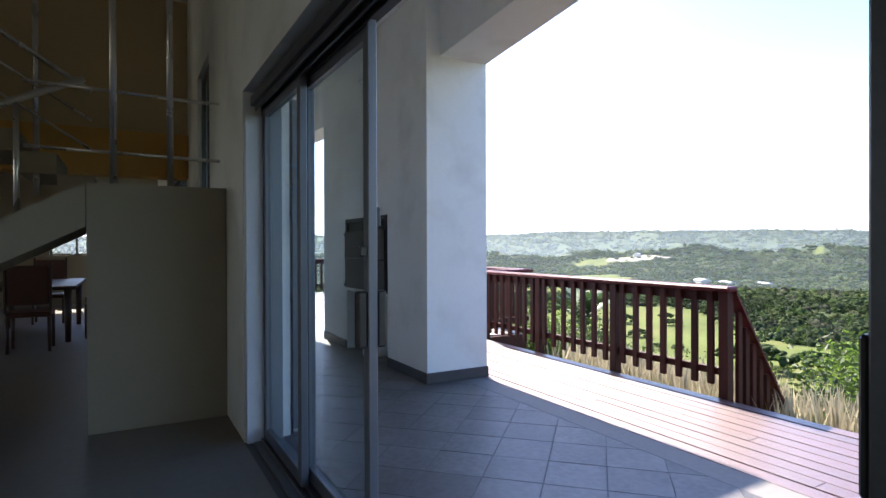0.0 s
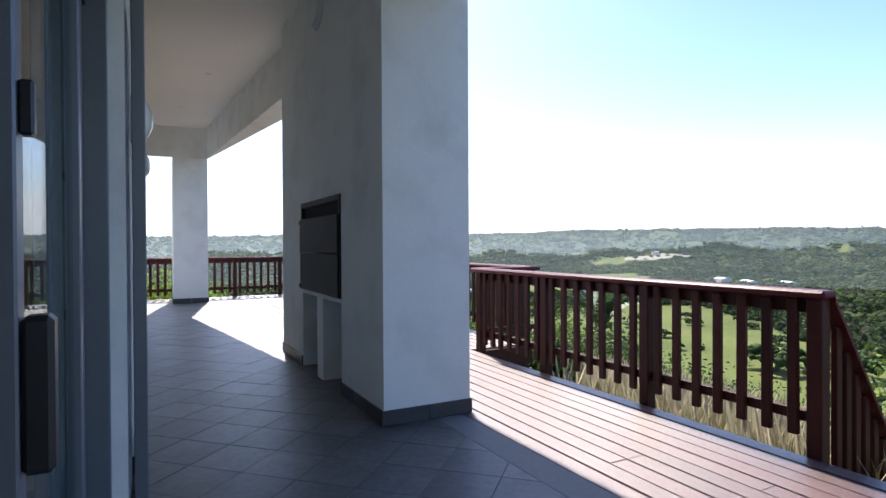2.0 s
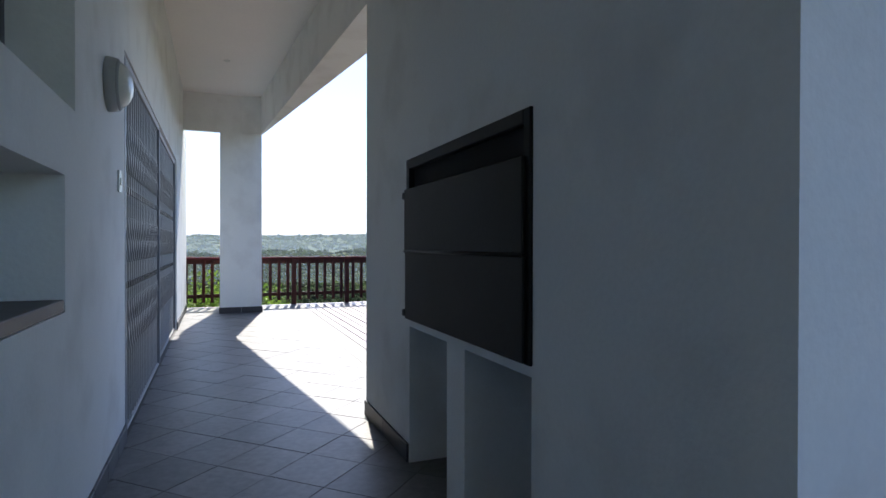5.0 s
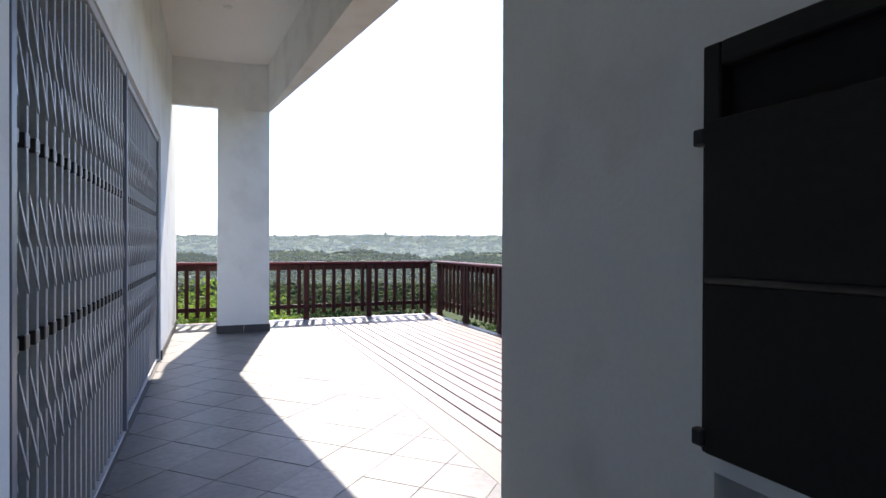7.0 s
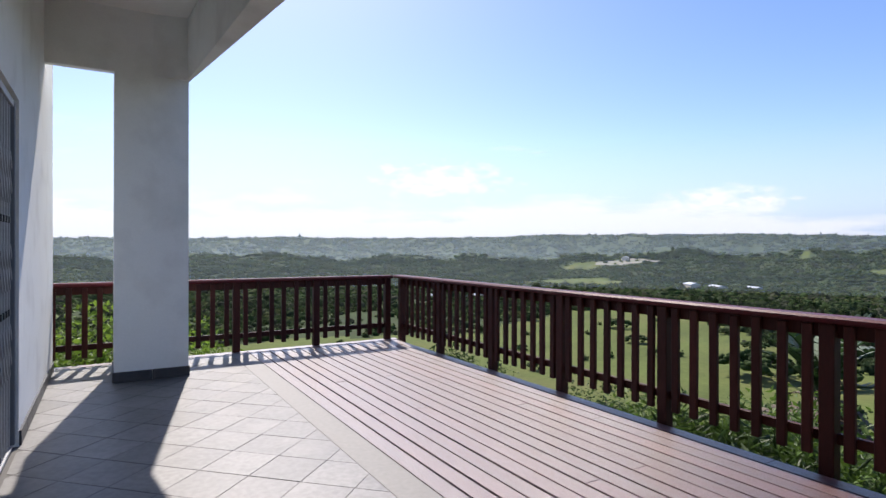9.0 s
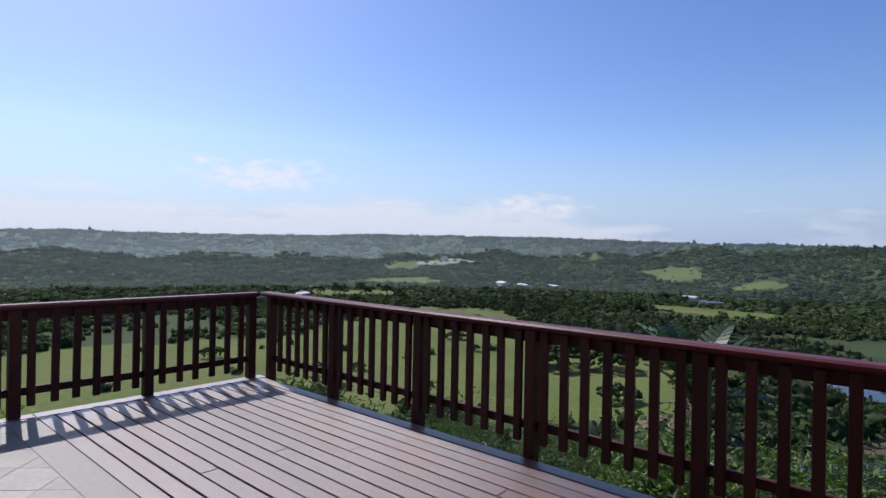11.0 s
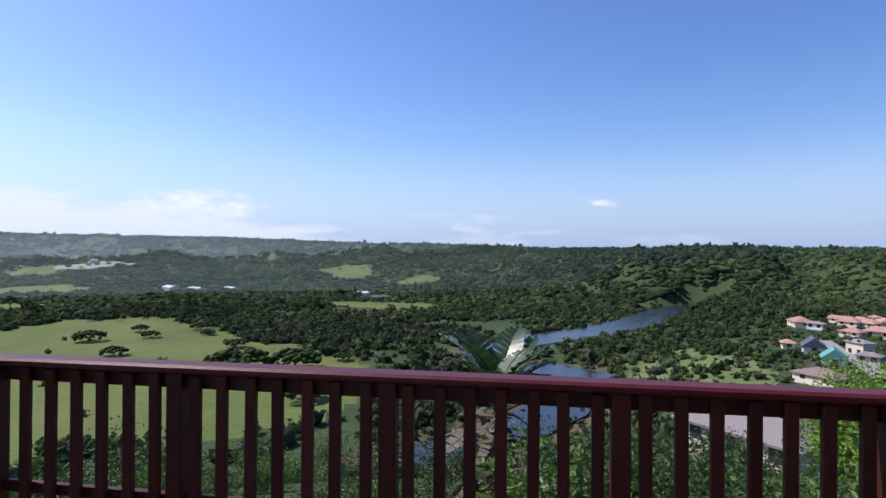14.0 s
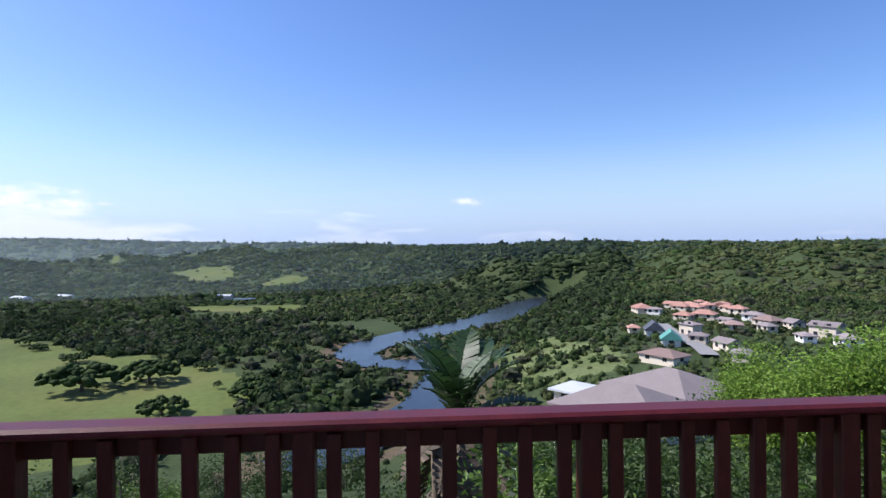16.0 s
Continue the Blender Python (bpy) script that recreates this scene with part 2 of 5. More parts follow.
def ground_z(x, y):
    x, y = np.asarray(x, float), np.asarray(y, float)
    th = bearing(x, y)
    r = np.hypot(x - EYE0[0], y - EYE0[1])
    ox = np.maximum(x - np.where(y < 9.1, 3.3, 4.2), 0) + np.maximum(-30 - x, 0)
    oy = np.maximum(y - 17.9, 0) + np.maximum(-30 - y, 0)
    d = np.hypot(ox, oy)
    side = smooth(98, 112, th) * smooth(200, 175, th)
    floor = -38 + 11 * side
    z = -0.75 - 0.1 * np.minimum(d, 2) + (floor + 0.95) * smooth(-18, 115 - 15 * side, d - 2 * (d < 0)) * smooth(0.0, 8, d)
    turn = np.interp(th, [-180, -60, 0, 40, 60, 75, 90, 105, 120, 140, 180], [400, 500, 620, 640, 620, 560, 470, 430, 400, 360, 360])
    deep = np.interp(th, [-180, 0, 60, 80, 100, 180], [2.4, 2.6, 2.6, 2.2, 1.65, 1.6])
    tall = np.interp(th, [-180, 0, 30, 42, 55, 60, 66, 75, 90, 105, 120, 180], [20, 22, 27, 35, 36, 35, 28, 18, 9, 5, 4, 6])
    rise = smooth(turn, turn * deep, r)
    z = z + (tall - floor) * rise * smooth(60, 200, r)
    warp = np.radians(th) + r * 0.00022
    spur = 0.55 * np.sin(warp * 17 + 0.6) + 0.45 * np.sin(warp * 37 + 2.0) + 0.25 * np.sin(warp * 71)
    z = z + 8.5 * spur * 4 * rise * (1 - rise) + 4.5 * np.exp(-((th - 105.5) / 4.2) ** 2) * rise
    hilly = smooth(turn * 0.9, turn * 1.3, r)
    z = z + wob(x, y, 140.0, 3) * 5.5 * hilly * (1 - 0.55 * smooth(turn * deep * 0.7, turn * deep, r)) + wob(x, y, 38.0, 5) * 0.35 * smooth(40, 120, r) * (1 - hilly)
    gap = river_gap(x, y)
    return np.where(gap < 40, z + (-38.6 - z) * smooth(14, 0, gap) * smooth(90, 110, r), z)


FIELDS = [(772, 276, 37, 90), (645, 148, 27, 29), (887, 449, 14, 20), (637, 639, 36, 22)]    # far clearings: place, half width, half depth
BARE = (701, 604)


def pasture(x, y):
    th, r = bearing(x, y), np.hypot(x - EYE0[0], y - EYE0[1])
    jig = wob(x, y, 22.0, 9) * 9
    far = np.interp(th, [-40, 26, 33, 40, 47, 54, 58.5, 64, 70, 77], [240, 240, 250, 305, 385, 360, 312, 246, 218, 178])
    near = np.interp(th, [-40, 26, 40, 48, 58, 65, 71, 77], [85, 95, 122, 124, 116, 130, 142, 166])
    a = (th > -45 + jig * .2) & (th < 76 + jig * 0.25) & (r > near + jig) & (r < far + jig)
    b = (np.hypot((x - 408) / 22, (y - 122) / 48) < 1 + jig * 0.02) | (np.hypot(((x - 322) + (y - 396)) / 46, ((x - 322) - (y - 396)) / 90) < 1 + jig * .02)
    c = np.hypot(((x - 470) + (y - 500)) / 60, ((x - 470) - (y - 500)) / 70) < 1 + jig * .02
    f = np.zeros(np.shape(x), bool)
    for fx, fy, across, along in FIELDS:
        q = math.hypot(fx, fy)
        u, v = (x * fx + y * fy) / q - q, (x * fy - y * fx) / q
        f = f | (np.hypot(u / along, v / across) < 1 + jig * 0.025)
    return a | b | c | f


def meadow(x, y):
    """Pale rough grass between the river and the village."""
    return np.hypot((x - 178) / 46, (y + 32) / 15) < 1 + wob(x, y, 14.0, 8) * .25


def bare(x, y):
    """Pale bare earth on the far hillside."""
    q = math.hypot(*BARE)
    u, v = (x * BARE[0] + y * BARE[1]) / q - q, (x * BARE[1] - y * BARE[0]) / q
    return np.hypot(u / 42, v / 58) < 1 + wob(x, y, 25.0, 12) * .3


M["pasture"] = mat("pasture_grass", (0.098, 0.124, 0.036), 0.95, var=0.3, scale=0.035, fine=0.5, spec=0.1, dirt=(0.150, 0.148, 0.055), dirt_amount=0.75, dirt_scale=0.02)
M["meadow"] = mat("pale_rough_grass", (0.115, 0.142, 0.058), 0.95, var=0.4, scale=0.08, fine=1.2, spec=0.1, dirt=(0.075, 0.105, 0.035), dirt_amount=0.8, dirt_scale=0.09)
M["reed"] = mat("brown_reed_bank", (0.105, 0.080, 0.052), 0.95, var=0.4, scale=0.2, fine=2.0, spec=0.1, dirt=(0.06, 0.075, 0.03), dirt_amount=0.8, dirt_scale=0.12)
M["earth"] = mat("pale_bare_earth", (0.27, 0.26, 0.21), 0.95, var=0.2, scale=0.03, fine=0.4, spec=0.1, dirt=(0.12, 0.15, 0.07), dirt_amount=0.9, dirt_scale=0.03)
M["bushland"] = mat("bushland_floor", (0.044, 0.064, 0.026), 0.95, var=0.45, scale=0.05, fine=0.9, spec=0.1, dirt=(0.060, 0.068, 0.027), dirt_amount=0.6, dirt_scale=0.012)


def build_ground():
    ang = np.radians(np.concatenate([np.arange(-60, 150, 0.6), np.arange(150, 300, 5.0)]))
    rad = np.concatenate([[0.0], 1.5 * 1.038 ** np.arange(212)])
    rad = rad[rad < 4600]
    A, R = np.meshgrid(ang, rad)
    X, Y = EYE0[0] + R * np.sin(A), EYE0[1] + R * np.cos(A)
    Z = ground_z(X, Y)
    nr, na = X.shape
    verts = np.stack([X, Y, Z], -1).reshape(-1, 3)
    i = np.arange(nr * na).reshape(nr, na)
    j = np.roll(i, -1, 1)
    faces = np.stack([i[:-1], i[1:], j[1:], j[:-1]], -1).reshape(-1, 4)
    me = bpy.data.meshes.new("ground")
    me.from_pydata(verts.tolist(), [], faces.tolist())
    mid = verts[faces].mean(1)
    idx = pasture(mid[:, 0], mid[:, 1]).astype(np.int32)
    gap = river_gap(mid[:, 0], mid[:, 1])
    out = np.hypot(mid[:, 0] - EYE0[0], mid[:, 1] - EYE0[1])
    idx[meadow(mid[:, 0], mid[:, 1])] = 2
    idx[(gap < 9) & (out < 262) & (idx != 1)] = 3
    idx[bare(mid[:, 0], mid[:, 1])] = 4
    for key in ("bushland", "pasture", "meadow", "reed", "earth"):
        me.materials.append(M[key])
    me.polygons.foreach_set("material_index", idx)
    me.polygons.foreach_set("use_smooth", np.ones(len(faces), bool))
    return tagged(new("ground", me), "green valley ground with pasture, bush and wooded hills", "ground", kind="structure")


build_ground()


def build_river():
    bm = bmesh.new()
    n = len(RIVER)
    left, right = [], []
    for k in range(n):
        a, b = Vector(RIVER[max(k - 1, 0)]), Vector(RIVER[min(k + 1, n - 1)])
        side = Vector((-(b - a).y, (b - a).x)).normalized() * (RIVER_HALF[k] + 3.5)
        p = Vector(RIVER[k])
        left.append(bm.verts.new((*(p + side), -37.9)))
        right.append(bm.verts.new((*(p - side), -37.9)))
    for k in range(n - 1):
        bm.faces.new((left[k], right[k], right[k + 1], left[k + 1]))
    return structure("water", bm, M["water"], "calm dark blue river winding through the valley", "river")


M["water"] = mat("river_water", (0.022, 0.028, 0.034), 0.2, var=0.2, scale=0.03, fine=0.6, bump=0.12, spec=0.35)
build_river()

# ---------------------------------------------------------------- house shell
WT = 0.3          # wall thickness
TOP = 3.69        # veranda ceiling
BEAM = 3.055
D1 = (2.74, 6.32, 2.29)    # entrance opening: from, to, height
D2 = (10.17, 14.86, 2.31)   # second opening
WIN = (7.98, 8.92, 1.67, 3.05)
NICHE = (8.10, 8.76, 0.92, 1.41)


def wall_pieces():
    bm = bmesh.new()
    y0, y1, zt = -6.0, 17.55, 4.4
    box(bm, -WT, y0, -0.9, 0, D1[0], zt)
    box(bm, -WT, D1[0], D1[2], 0, D1[1], zt)
    box(bm, -WT, D1[0], -0.9, 0, D1[1], -0.02)
    box(bm, -WT, D1[1], -0.9, 0, WIN[0], zt)
    box(bm, -WT, WIN[0], -0.9, 0, NICHE[0], WIN[2])
    box(bm, -WT, NICHE[0], -0.9, 0, NICHE[1], NICHE[2])
    box(bm, -WT, NICHE[0], NICHE[3], 0, NICHE[1], WIN[2])
    box(bm, -WT, NICHE[0], NICHE[2], -0.2, NICHE[1], NICHE[3])
    box(bm, -WT, NICHE[1], -0.9, 0, WIN[1], WIN[2])
    box(bm, -WT, WIN[0], WIN[3], 0, WIN[1], zt)
    box(bm, -WT, WIN[1], -0.9, 0, D2[0], zt)
    box(bm, -WT, D2[0], D2[2], 0, D2[1], zt)
    box(bm, -WT, D2[0], -0.9, 0, D2[1], -0.02)
    box(bm, -WT, D2[1], -0.9, 0, y1, zt)
    return bm


structure("wall_veranda", wall_pieces(), M["wall"], "white plastered house wall along the veranda", "wall")
bm = bmesh.new()
for a in ((-11, -2.4, -0.9, 4.4), (-0.9, -WT, -0.9, 4.4), (-2.4, -0.9, -0.9, 1.1), (-2.4, -0.9, 2.2, 4.4)):
    box(bm, a[0], 17.25, a[2], a[1], 17.55, a[3])
structure("wall_end", bm, M["inwall"], "end wall of the house with a barred window", "wall")
w2 = holder("window_2", (0, 17.4, 0), "bright barred window in the end wall", "window", kind="structure")
for x in (-2.4, -1.93, -1.43, -0.94):
    part("window_frame", bx(x, -.02, 1.1, x + .04, .02, 2.2), M["alu_dark"], w2)
for z in (1.1, 1.72, 2.16):
    part("window_frame", bx(-2.36, -.018, z, -0.94, .018, z + .04), M["alu_dark"], w2)
bm = bmesh.new()
for k in range(12):
    for s in (-1, 1):
        for z in (1.15, 1.42, 1.78, 2.0):
            rod(bm, (-2.35 + .118 * k, -.04, z if s > 0 else z + .2), (-2.35 + .118 * (k + 1), -.04, z + .2 if s > 0 else z), .006, 5)
part("burglar_bars", bm, M["alu_dark"], w2, "crossed burglar bars")
structure("wall_start", bx(-11, -6.0, -0.9, -WT, -5.7, 4.4), M["inwall"], "plain end wall of the house", "wall")
structure("roof", prism([(-11.3, -6), (1.2, -6), (1.55, 3.0), (2.07, 7.07), (2.11, 10.1), (1.25, 17.25), (1.25, 17.6), (-11.3, 17.6)], 4.4, 4.6), M["wall"], "flat roof slab over house and veranda", "roof")

# veranda ceiling and its edge beam, whose outer line bends at the braai pillar
OUT = [(1.25, -6.0), (1.55, 3.0), (2.112, 7.083), (2.112, 10.15), (1.236, 16.57), (1.236, 17.25)]
INN = [(0.95, -6.0), (1.25, 3.0), (1.60, 7.083), (1.60, 10.7), (1.215, 16.50), (0.9, 16.575)]
structure("ceiling", prism([(0, -6), (1.1, -6), (1.4, 3.0), (1.8, 7.07), (1.8, 10.2), (1.23, 16.9), (0, 16.9)], TOP, TOP + 0.12), M["ceiling"], "smooth cream veranda ceiling", "ceiling")
bm = bmesh.new()
for k in range(len(OUT) - 1):
    prism([INN[k], OUT[k], OUT[k + 1], INN[k + 1]], BEAM, 4.4, bm)
structure("beam_edge", bm, M["wall"], "white plastered edge beam of the veranda roof", "beam")
structure("beam_end", bx(0.0, 16.574, BEAM + 0.001, 1.2, 16.66, 4.4), M["wall"], "white plastered cross beam over the end pillar", "beam")

# pillars
CA = (1.455, 7.08, 2.115, 10.16)
BR = (7.98, 9.26, 0.765, 1.61)
bm = bmesh.new()
D = 0.36
box(bm, CA[0] + D, CA[1], 0, CA[2], CA[3], BEAM + 0.3)
box(bm, CA[0], CA[1], 0, CA[0] + D, 7.985, TOP)
box(bm, CA[0], 9.235, 0, CA[0] + D, CA[3], TOP)
box(bm, CA[0], 7.985, BR[3] - .01, CA[0] + D, 9.235, TOP)
box(bm, CA[0], 7.985, 0.73, CA[0] + D, 9.235, BR[2])
box(bm, CA[0], 8.52, 0, CA[0] + D, 8.71, 0.73)
structure("pillar_braai", bm, M["wall"], "white plastered braai pillar with two log recesses", "pillar")
# unseen slab, added only to throw shade on the tiles by the deck
structure("chimney", bx(1.45, 8.40, 4.61, 2.83, 10.9, 4.72), M["wall"], "unseen slab added above the braai pillar to cast shade", "chimney")
structure("pillar_end", bx(0.562, 16.57, 0, 1.232, 17.25, BEAM), M["wall"], "square white plastered end pillar", "pillar")
structure("floor", bx(-WT + 0.0, -6.0, -0.9, 2.048, 17.70, -0.0025), M["grout"], "veranda floor of dark slate tiles", "floor")
structure("deck", bx(2.05, 1.0, -0.30, 3.36, 17.70, -0.12), M["deck_under"], "stained timber deck beside the tiles", "deck")
structure("deck_outer", bx(3.36, 9.15, -0.30, 4.11, 17.70, -0.12), M["deck_under"], "wider part of the timber deck", "deck")


def skirting_run(name, parent, x0, y0, x1, y1, nx, ny, height=0.1, step=0.33):
    """Tiles along a foot line; (nx, ny) is the way that they face."""
    length = math.hypot(x1 - x0, y1 - y0)
    count = max(1, round(length / step))
    w = length / count
    ux, uy = (x1 - x0) / length, (y1 - y0) / length
    me = mesh_of(name, bx(0.002, 0.0, 0, w - 0.002, 0.014, height, bev=0.002), M["skirting"])
    for k in range(count):
        m = Matrix(((ux, nx, 0, x0 + ux * w * k), (uy, ny, 0, y0 + uy * w * k), (0, 0, 1, 0.001), (0, 0, 0, 1)))
        piece(name, me, parent, m)


sk = holder("baseboard", (0, 0, 0), "dark slate skirting tiles along walls and pillars", "skirting", kind="structure")
skirting_run("skirting_tile", sk, 0, 6.96, 0, 10.16, 1, 0)
skirting_run("skirting_tile", sk, 0, 14.87, 0, 17.5, 1, 0)
skirting_run("skirting_tile", sk, CA[0] - .014, CA[1], CA[2] + .014, CA[1], 0, -1)
skirting_run("skirting_tile", sk, CA[0], CA[1], CA[0], 7.975, -1, 0)
skirting_run("skirting_tile", sk, CA[0], 9.24, CA[0], CA[3], -1, 0, step=0.5)
skirting_run("skirting_tile", sk, CA[2], CA[1], CA[2], CA[3], 1, 0)
skirting_run("skirting_tile", sk, 0.548, 16.57, 1.246, 16.57, 0, -1)
skirting_run("skirting_tile", sk, 1.232, 16.57, 1.232, 17.25, 1, 0)
skirting_run("skirting_tile", sk, 0.562, 16.57, 0.562, 17.25, -1, 0)


# ---------------------------------------------------------------- railings
def rail_section(name, a, b, posts, label, inward, first=True):
    """A railing from a to b; posts: distances from a; inward: the side of the deck."""
    a, b, inward = Vector(a), Vector(b), Vector(inward)
    u = (b - a).normalized()
    L = (b - a).length
    root = holder(name, Matrix(((u.x, inward.x, 0, a.x), (u.y, inward.y, 0, a.y), (0, 0, 1, 0), (0, 0, 0, 1))), label, "railing", "deck railings")
    part("cap", bx(-0.07, -0.065, 0.890, L + 0.07, 0.070, 0.935, bev=0.014), M["rail_cap_sunlit"], root, "worn glossy top plank with sunlit red put into its colour")
    part("top_rail", bx(0, -0.034, 0.80, L, -0.002, 0.889, bev=0.005), M["rail"], root)
    part("bottom_rail", bx(0, -0.034, 0.175, L, -0.002, 0.24, bev=0.005), M["rail"], root)
    post_me = mesh_of("post", bx(-0.043, -0.045, -0.25, 0.043, 0.04, 0.888, bev=0.006), M["rail"])
    bal_me = mesh_of("baluster", bx(-0.029, 0.0, 0.09, 0.029, 0.036, 0.880, bev=0.005), M["rail"])
    for p in posts:
        piece("post", post_me, root, Matrix.Translation((p, 0.0, 0)))
    ends = sorted(set([0, *posts, L]))
    rnd = random.Random(int(L * 100))
    for p, q in zip(ends, ends[1:]):
        if q - p < 0.2:
            continue
        count = max(2, round((q - p) / 0.145))
        gap = 0.157 if L > 8 and q > 8 else (q - p) / (count - 0.5)
        for k in range(1, count if gap * count < q - p + .1 else count - 1):
            piece("baluster", bal_me, root, pose(p + gap * (k - 0.25) + rnd.uniform(-.006, .006), 0.0, rnd.uniform(-.006, .006), 0, rnd.uniform(-.35, .35), 0))
    return root


rail_section("railing", (4.195, 9.10), (4.195, 17.62), [y - 9.10 for y in (16.43, 15.28, 14.17, 13.03, 11.88, 10.73, 9.58, 17.54)], "long dark red timber railing above the valley", (-1, 0))
rail_section("railing", (4.02, 17.665), (-0.15, 17.665), [0.0, 1.07, 2.11, 3.17, 4.15], "dark red timber railing across the deck end", (0, -1))
rail_section("railing", (3.405, 5.42), (3.405, 9.08), [0.0, 1.22, 2.43, 3.6], "dark red timber railing ending at the steps", (-1, 0))
rail_section("railing", (3.48, 9.10), (4.16, 9.10), [], "short dark red timber railing where the deck widens", (0, 1))


def stair_railing():
    root = holder("stair_railing", (3.45, 5.40, 0), "dark red timber railing sloping down beside garden steps", "railing")
    run, drop = 0.80, 1.15
    bm = bmesh.new()
    vs = []
    for s, x, z in ((0, 0.0, 0.90), (1, run, 0.90 - drop)):
        for dy in (-0.05, 0.05):
            for dz in (-0.035, 0.0):
                vs.append(bm.verts.new((x, dy, z + dz)))
    for q in ((0, 1, 3, 2), (4, 6, 7, 5), (0, 4, 5, 1), (2, 3, 7, 6), (1, 5, 7, 3), (0, 2, 6, 4)):
        bm.faces.new([vs[i] for i in q])
    part("cap", bm, M["rail_cap_sunlit"], root)
    for k in range(1, 8):
        x = run * k / 8
        part("baluster", bx(x - 0.027, -0.02, 0.06 - drop * k / 8 - .15, x + 0.027, 0.016, 0.86 - drop * k / 8, bev=0.004), M["rail"], root)
    part("post", bx(run - 0.04, -0.04, -1.3, run + 0.04, 0.04, 0.87 - drop, bev=.005), M["rail"], root)
    return root


stair_railing()


# ---------------------------------------------------------------- floor tiles, edging and deck boards
def clip_poly(poly, axis, value, keep_less):
    out = []
    for (p, q) in zip(poly, poly[1:] + poly[:1]):
        a = (value - p[axis]) * (1 if keep_less else -1)
        b = (value - q[axis]) * (1 if keep_less else -1)
        if a >= 0:
            out.append(p)
        if (a > 0 > b) or (a < 0 < b):
            t = a / (a - b)
            out.append((p[0] + (q[0] - p[0]) * t, p[1] + (q[1] - p[1]) * t))
    return out


def tile_floor():
    root = holder("floor_tiles", (0, 0, 0), "dark slate tiles laid diagonally with thin joints", "tiles", kind="structure")
    P, J, h = 0.3335, 0.0045, 0.010
    s = P / 2 - J / 2
    full = mesh_of("tile", bx(-s, -s, -h, s, s, 0, bev=0.0012), M["tile"])
    lim = (0.002, 1.83, 2.55, 17.58)
    r2 = math.sqrt(0.5)
    rnd = random.Random(4)
    for i in range(0, 44):
        for j in range(-4, 44):
            u, v = 0.12 + P * (i + 0.5), 0.07 + P * (j + 0.5)
            cx, cy = (u - v) * r2, (u + v) * r2
            if not (lim[0] - .3 < cx < lim[1] + .3 and lim[2] - .3 < cy < lim[3] + .3):
                continue
            c = s * 1.41421
            poly = [(cx - c, cy), (cx, cy - c), (cx + c, cy), (cx, cy + c)]
            inside = all(lim[0] <= x <= lim[1] and lim[2] <= y <= lim[3] for x, y in poly)
            if inside:
                m = pose(cx, cy, rnd.uniform(-0.0012, 0.0006), rnd.uniform(-.12, .12), rnd.uniform(-.12, .12), 45 + 90 * rnd.randrange(4))
                piece("tile", full, root, m)
                continue
            for axis, value, less in ((0, lim[0], False), (0, lim[1], True), (1, lim[2], False), (1, lim[3], True)):
                poly = clip_poly(poly, axis, value, less) if len(poly) > 2 else []
            if len(poly) > 2:
                area = 0.5 * abs(sum(a[0] * b[1] - b[0] * a[1] for a, b in zip(poly, poly[1:] + poly[:1])))
                if area > 0.004:
                    mx, my = sum(p[0] for p in poly) / len(poly), sum(p[1] for p in poly) / len(poly)
                    piece("tile", mesh_of("tile", prism([(x - mx, y - my) for x, y in poly], -h, 0), M["tile"]), root, pose(mx, my, 0))


tile_floor()
M["cement"] = mat("cement_edging", (0.19, 0.185, 0.175), 0.6, var=0.15, scale=2, fine=30, bump=0.06, dirt=(0.18, 0.17, 0.16), dirt_amount=0.4)
structure("floor_edging", bx(1.835, 1.0, -0.02, 2.045, 17.58, -0.001, bev=.002), M["cement"], "smooth grey cement strip between tiles and deck", "edging")


def deck_boards():
    root = holder("deck_boards", (0, 0, 0), "red-brown stained timber deck boards with dark gaps", "decking", kind="structure")
    rnd = random.Random(12)
    cache = {}
    pitch, w = 0.13, 0.114
    for i in range(16):
        x = 2.052 + pitch * i
        y0, y1 = (1.1, 17.55) if x + w < 3.40 else (9.15, 17.55)
        y = y0
        while y < y1 - 0.05:
            left = y1 - y
            ln = left if left < 4.8 else rnd.choice((2.4, 3.0, 3.6, 4.2, 4.8))
            if 0 < left - ln < 0.8:
                ln = left
            key = round(ln, 2)
            if key not in cache:
                cache[key] = mesh_of("deck_board", bx(0, 0.002, -0.026, w, key - 0.002, 0.0, bev=0.0014), M["deck"])
            piece("deck_board", cache[key], root, pose(x, y, rnd.uniform(-.0015, .0015), 0, rnd.uniform(-.25, .25), 0))
            y += ln
    part("end_board", bx(2.05, 17.56, -0.026, 4.16, 17.71, 0.003, bev=0.004), M["deck"], root)
    part("end_board", bx(0.0, 17.585, -0.02, 2.046, 17.71, 0.003, bev=0.004), M["deck"], root)
    part("edge_board", bx(3.365, 1.1, -0.22, 3.44, 9.06, -0.09, bev=0.004), M["fascia"], root, "dark edge plank below the railing")
    part("edge_board", bx(4.118, 9.10, -0.22, 4.15, 17.71, -0.14, bev=0.004), M["fascia"], root, "dark edge plank below the railing")
    part("edge_board", bx(3.44, 9.06, -0.22, 4.15, 9.10, -0.012, bev=0.004), M["rail"], root, "dark edge plank below the railing")


deck_boards()


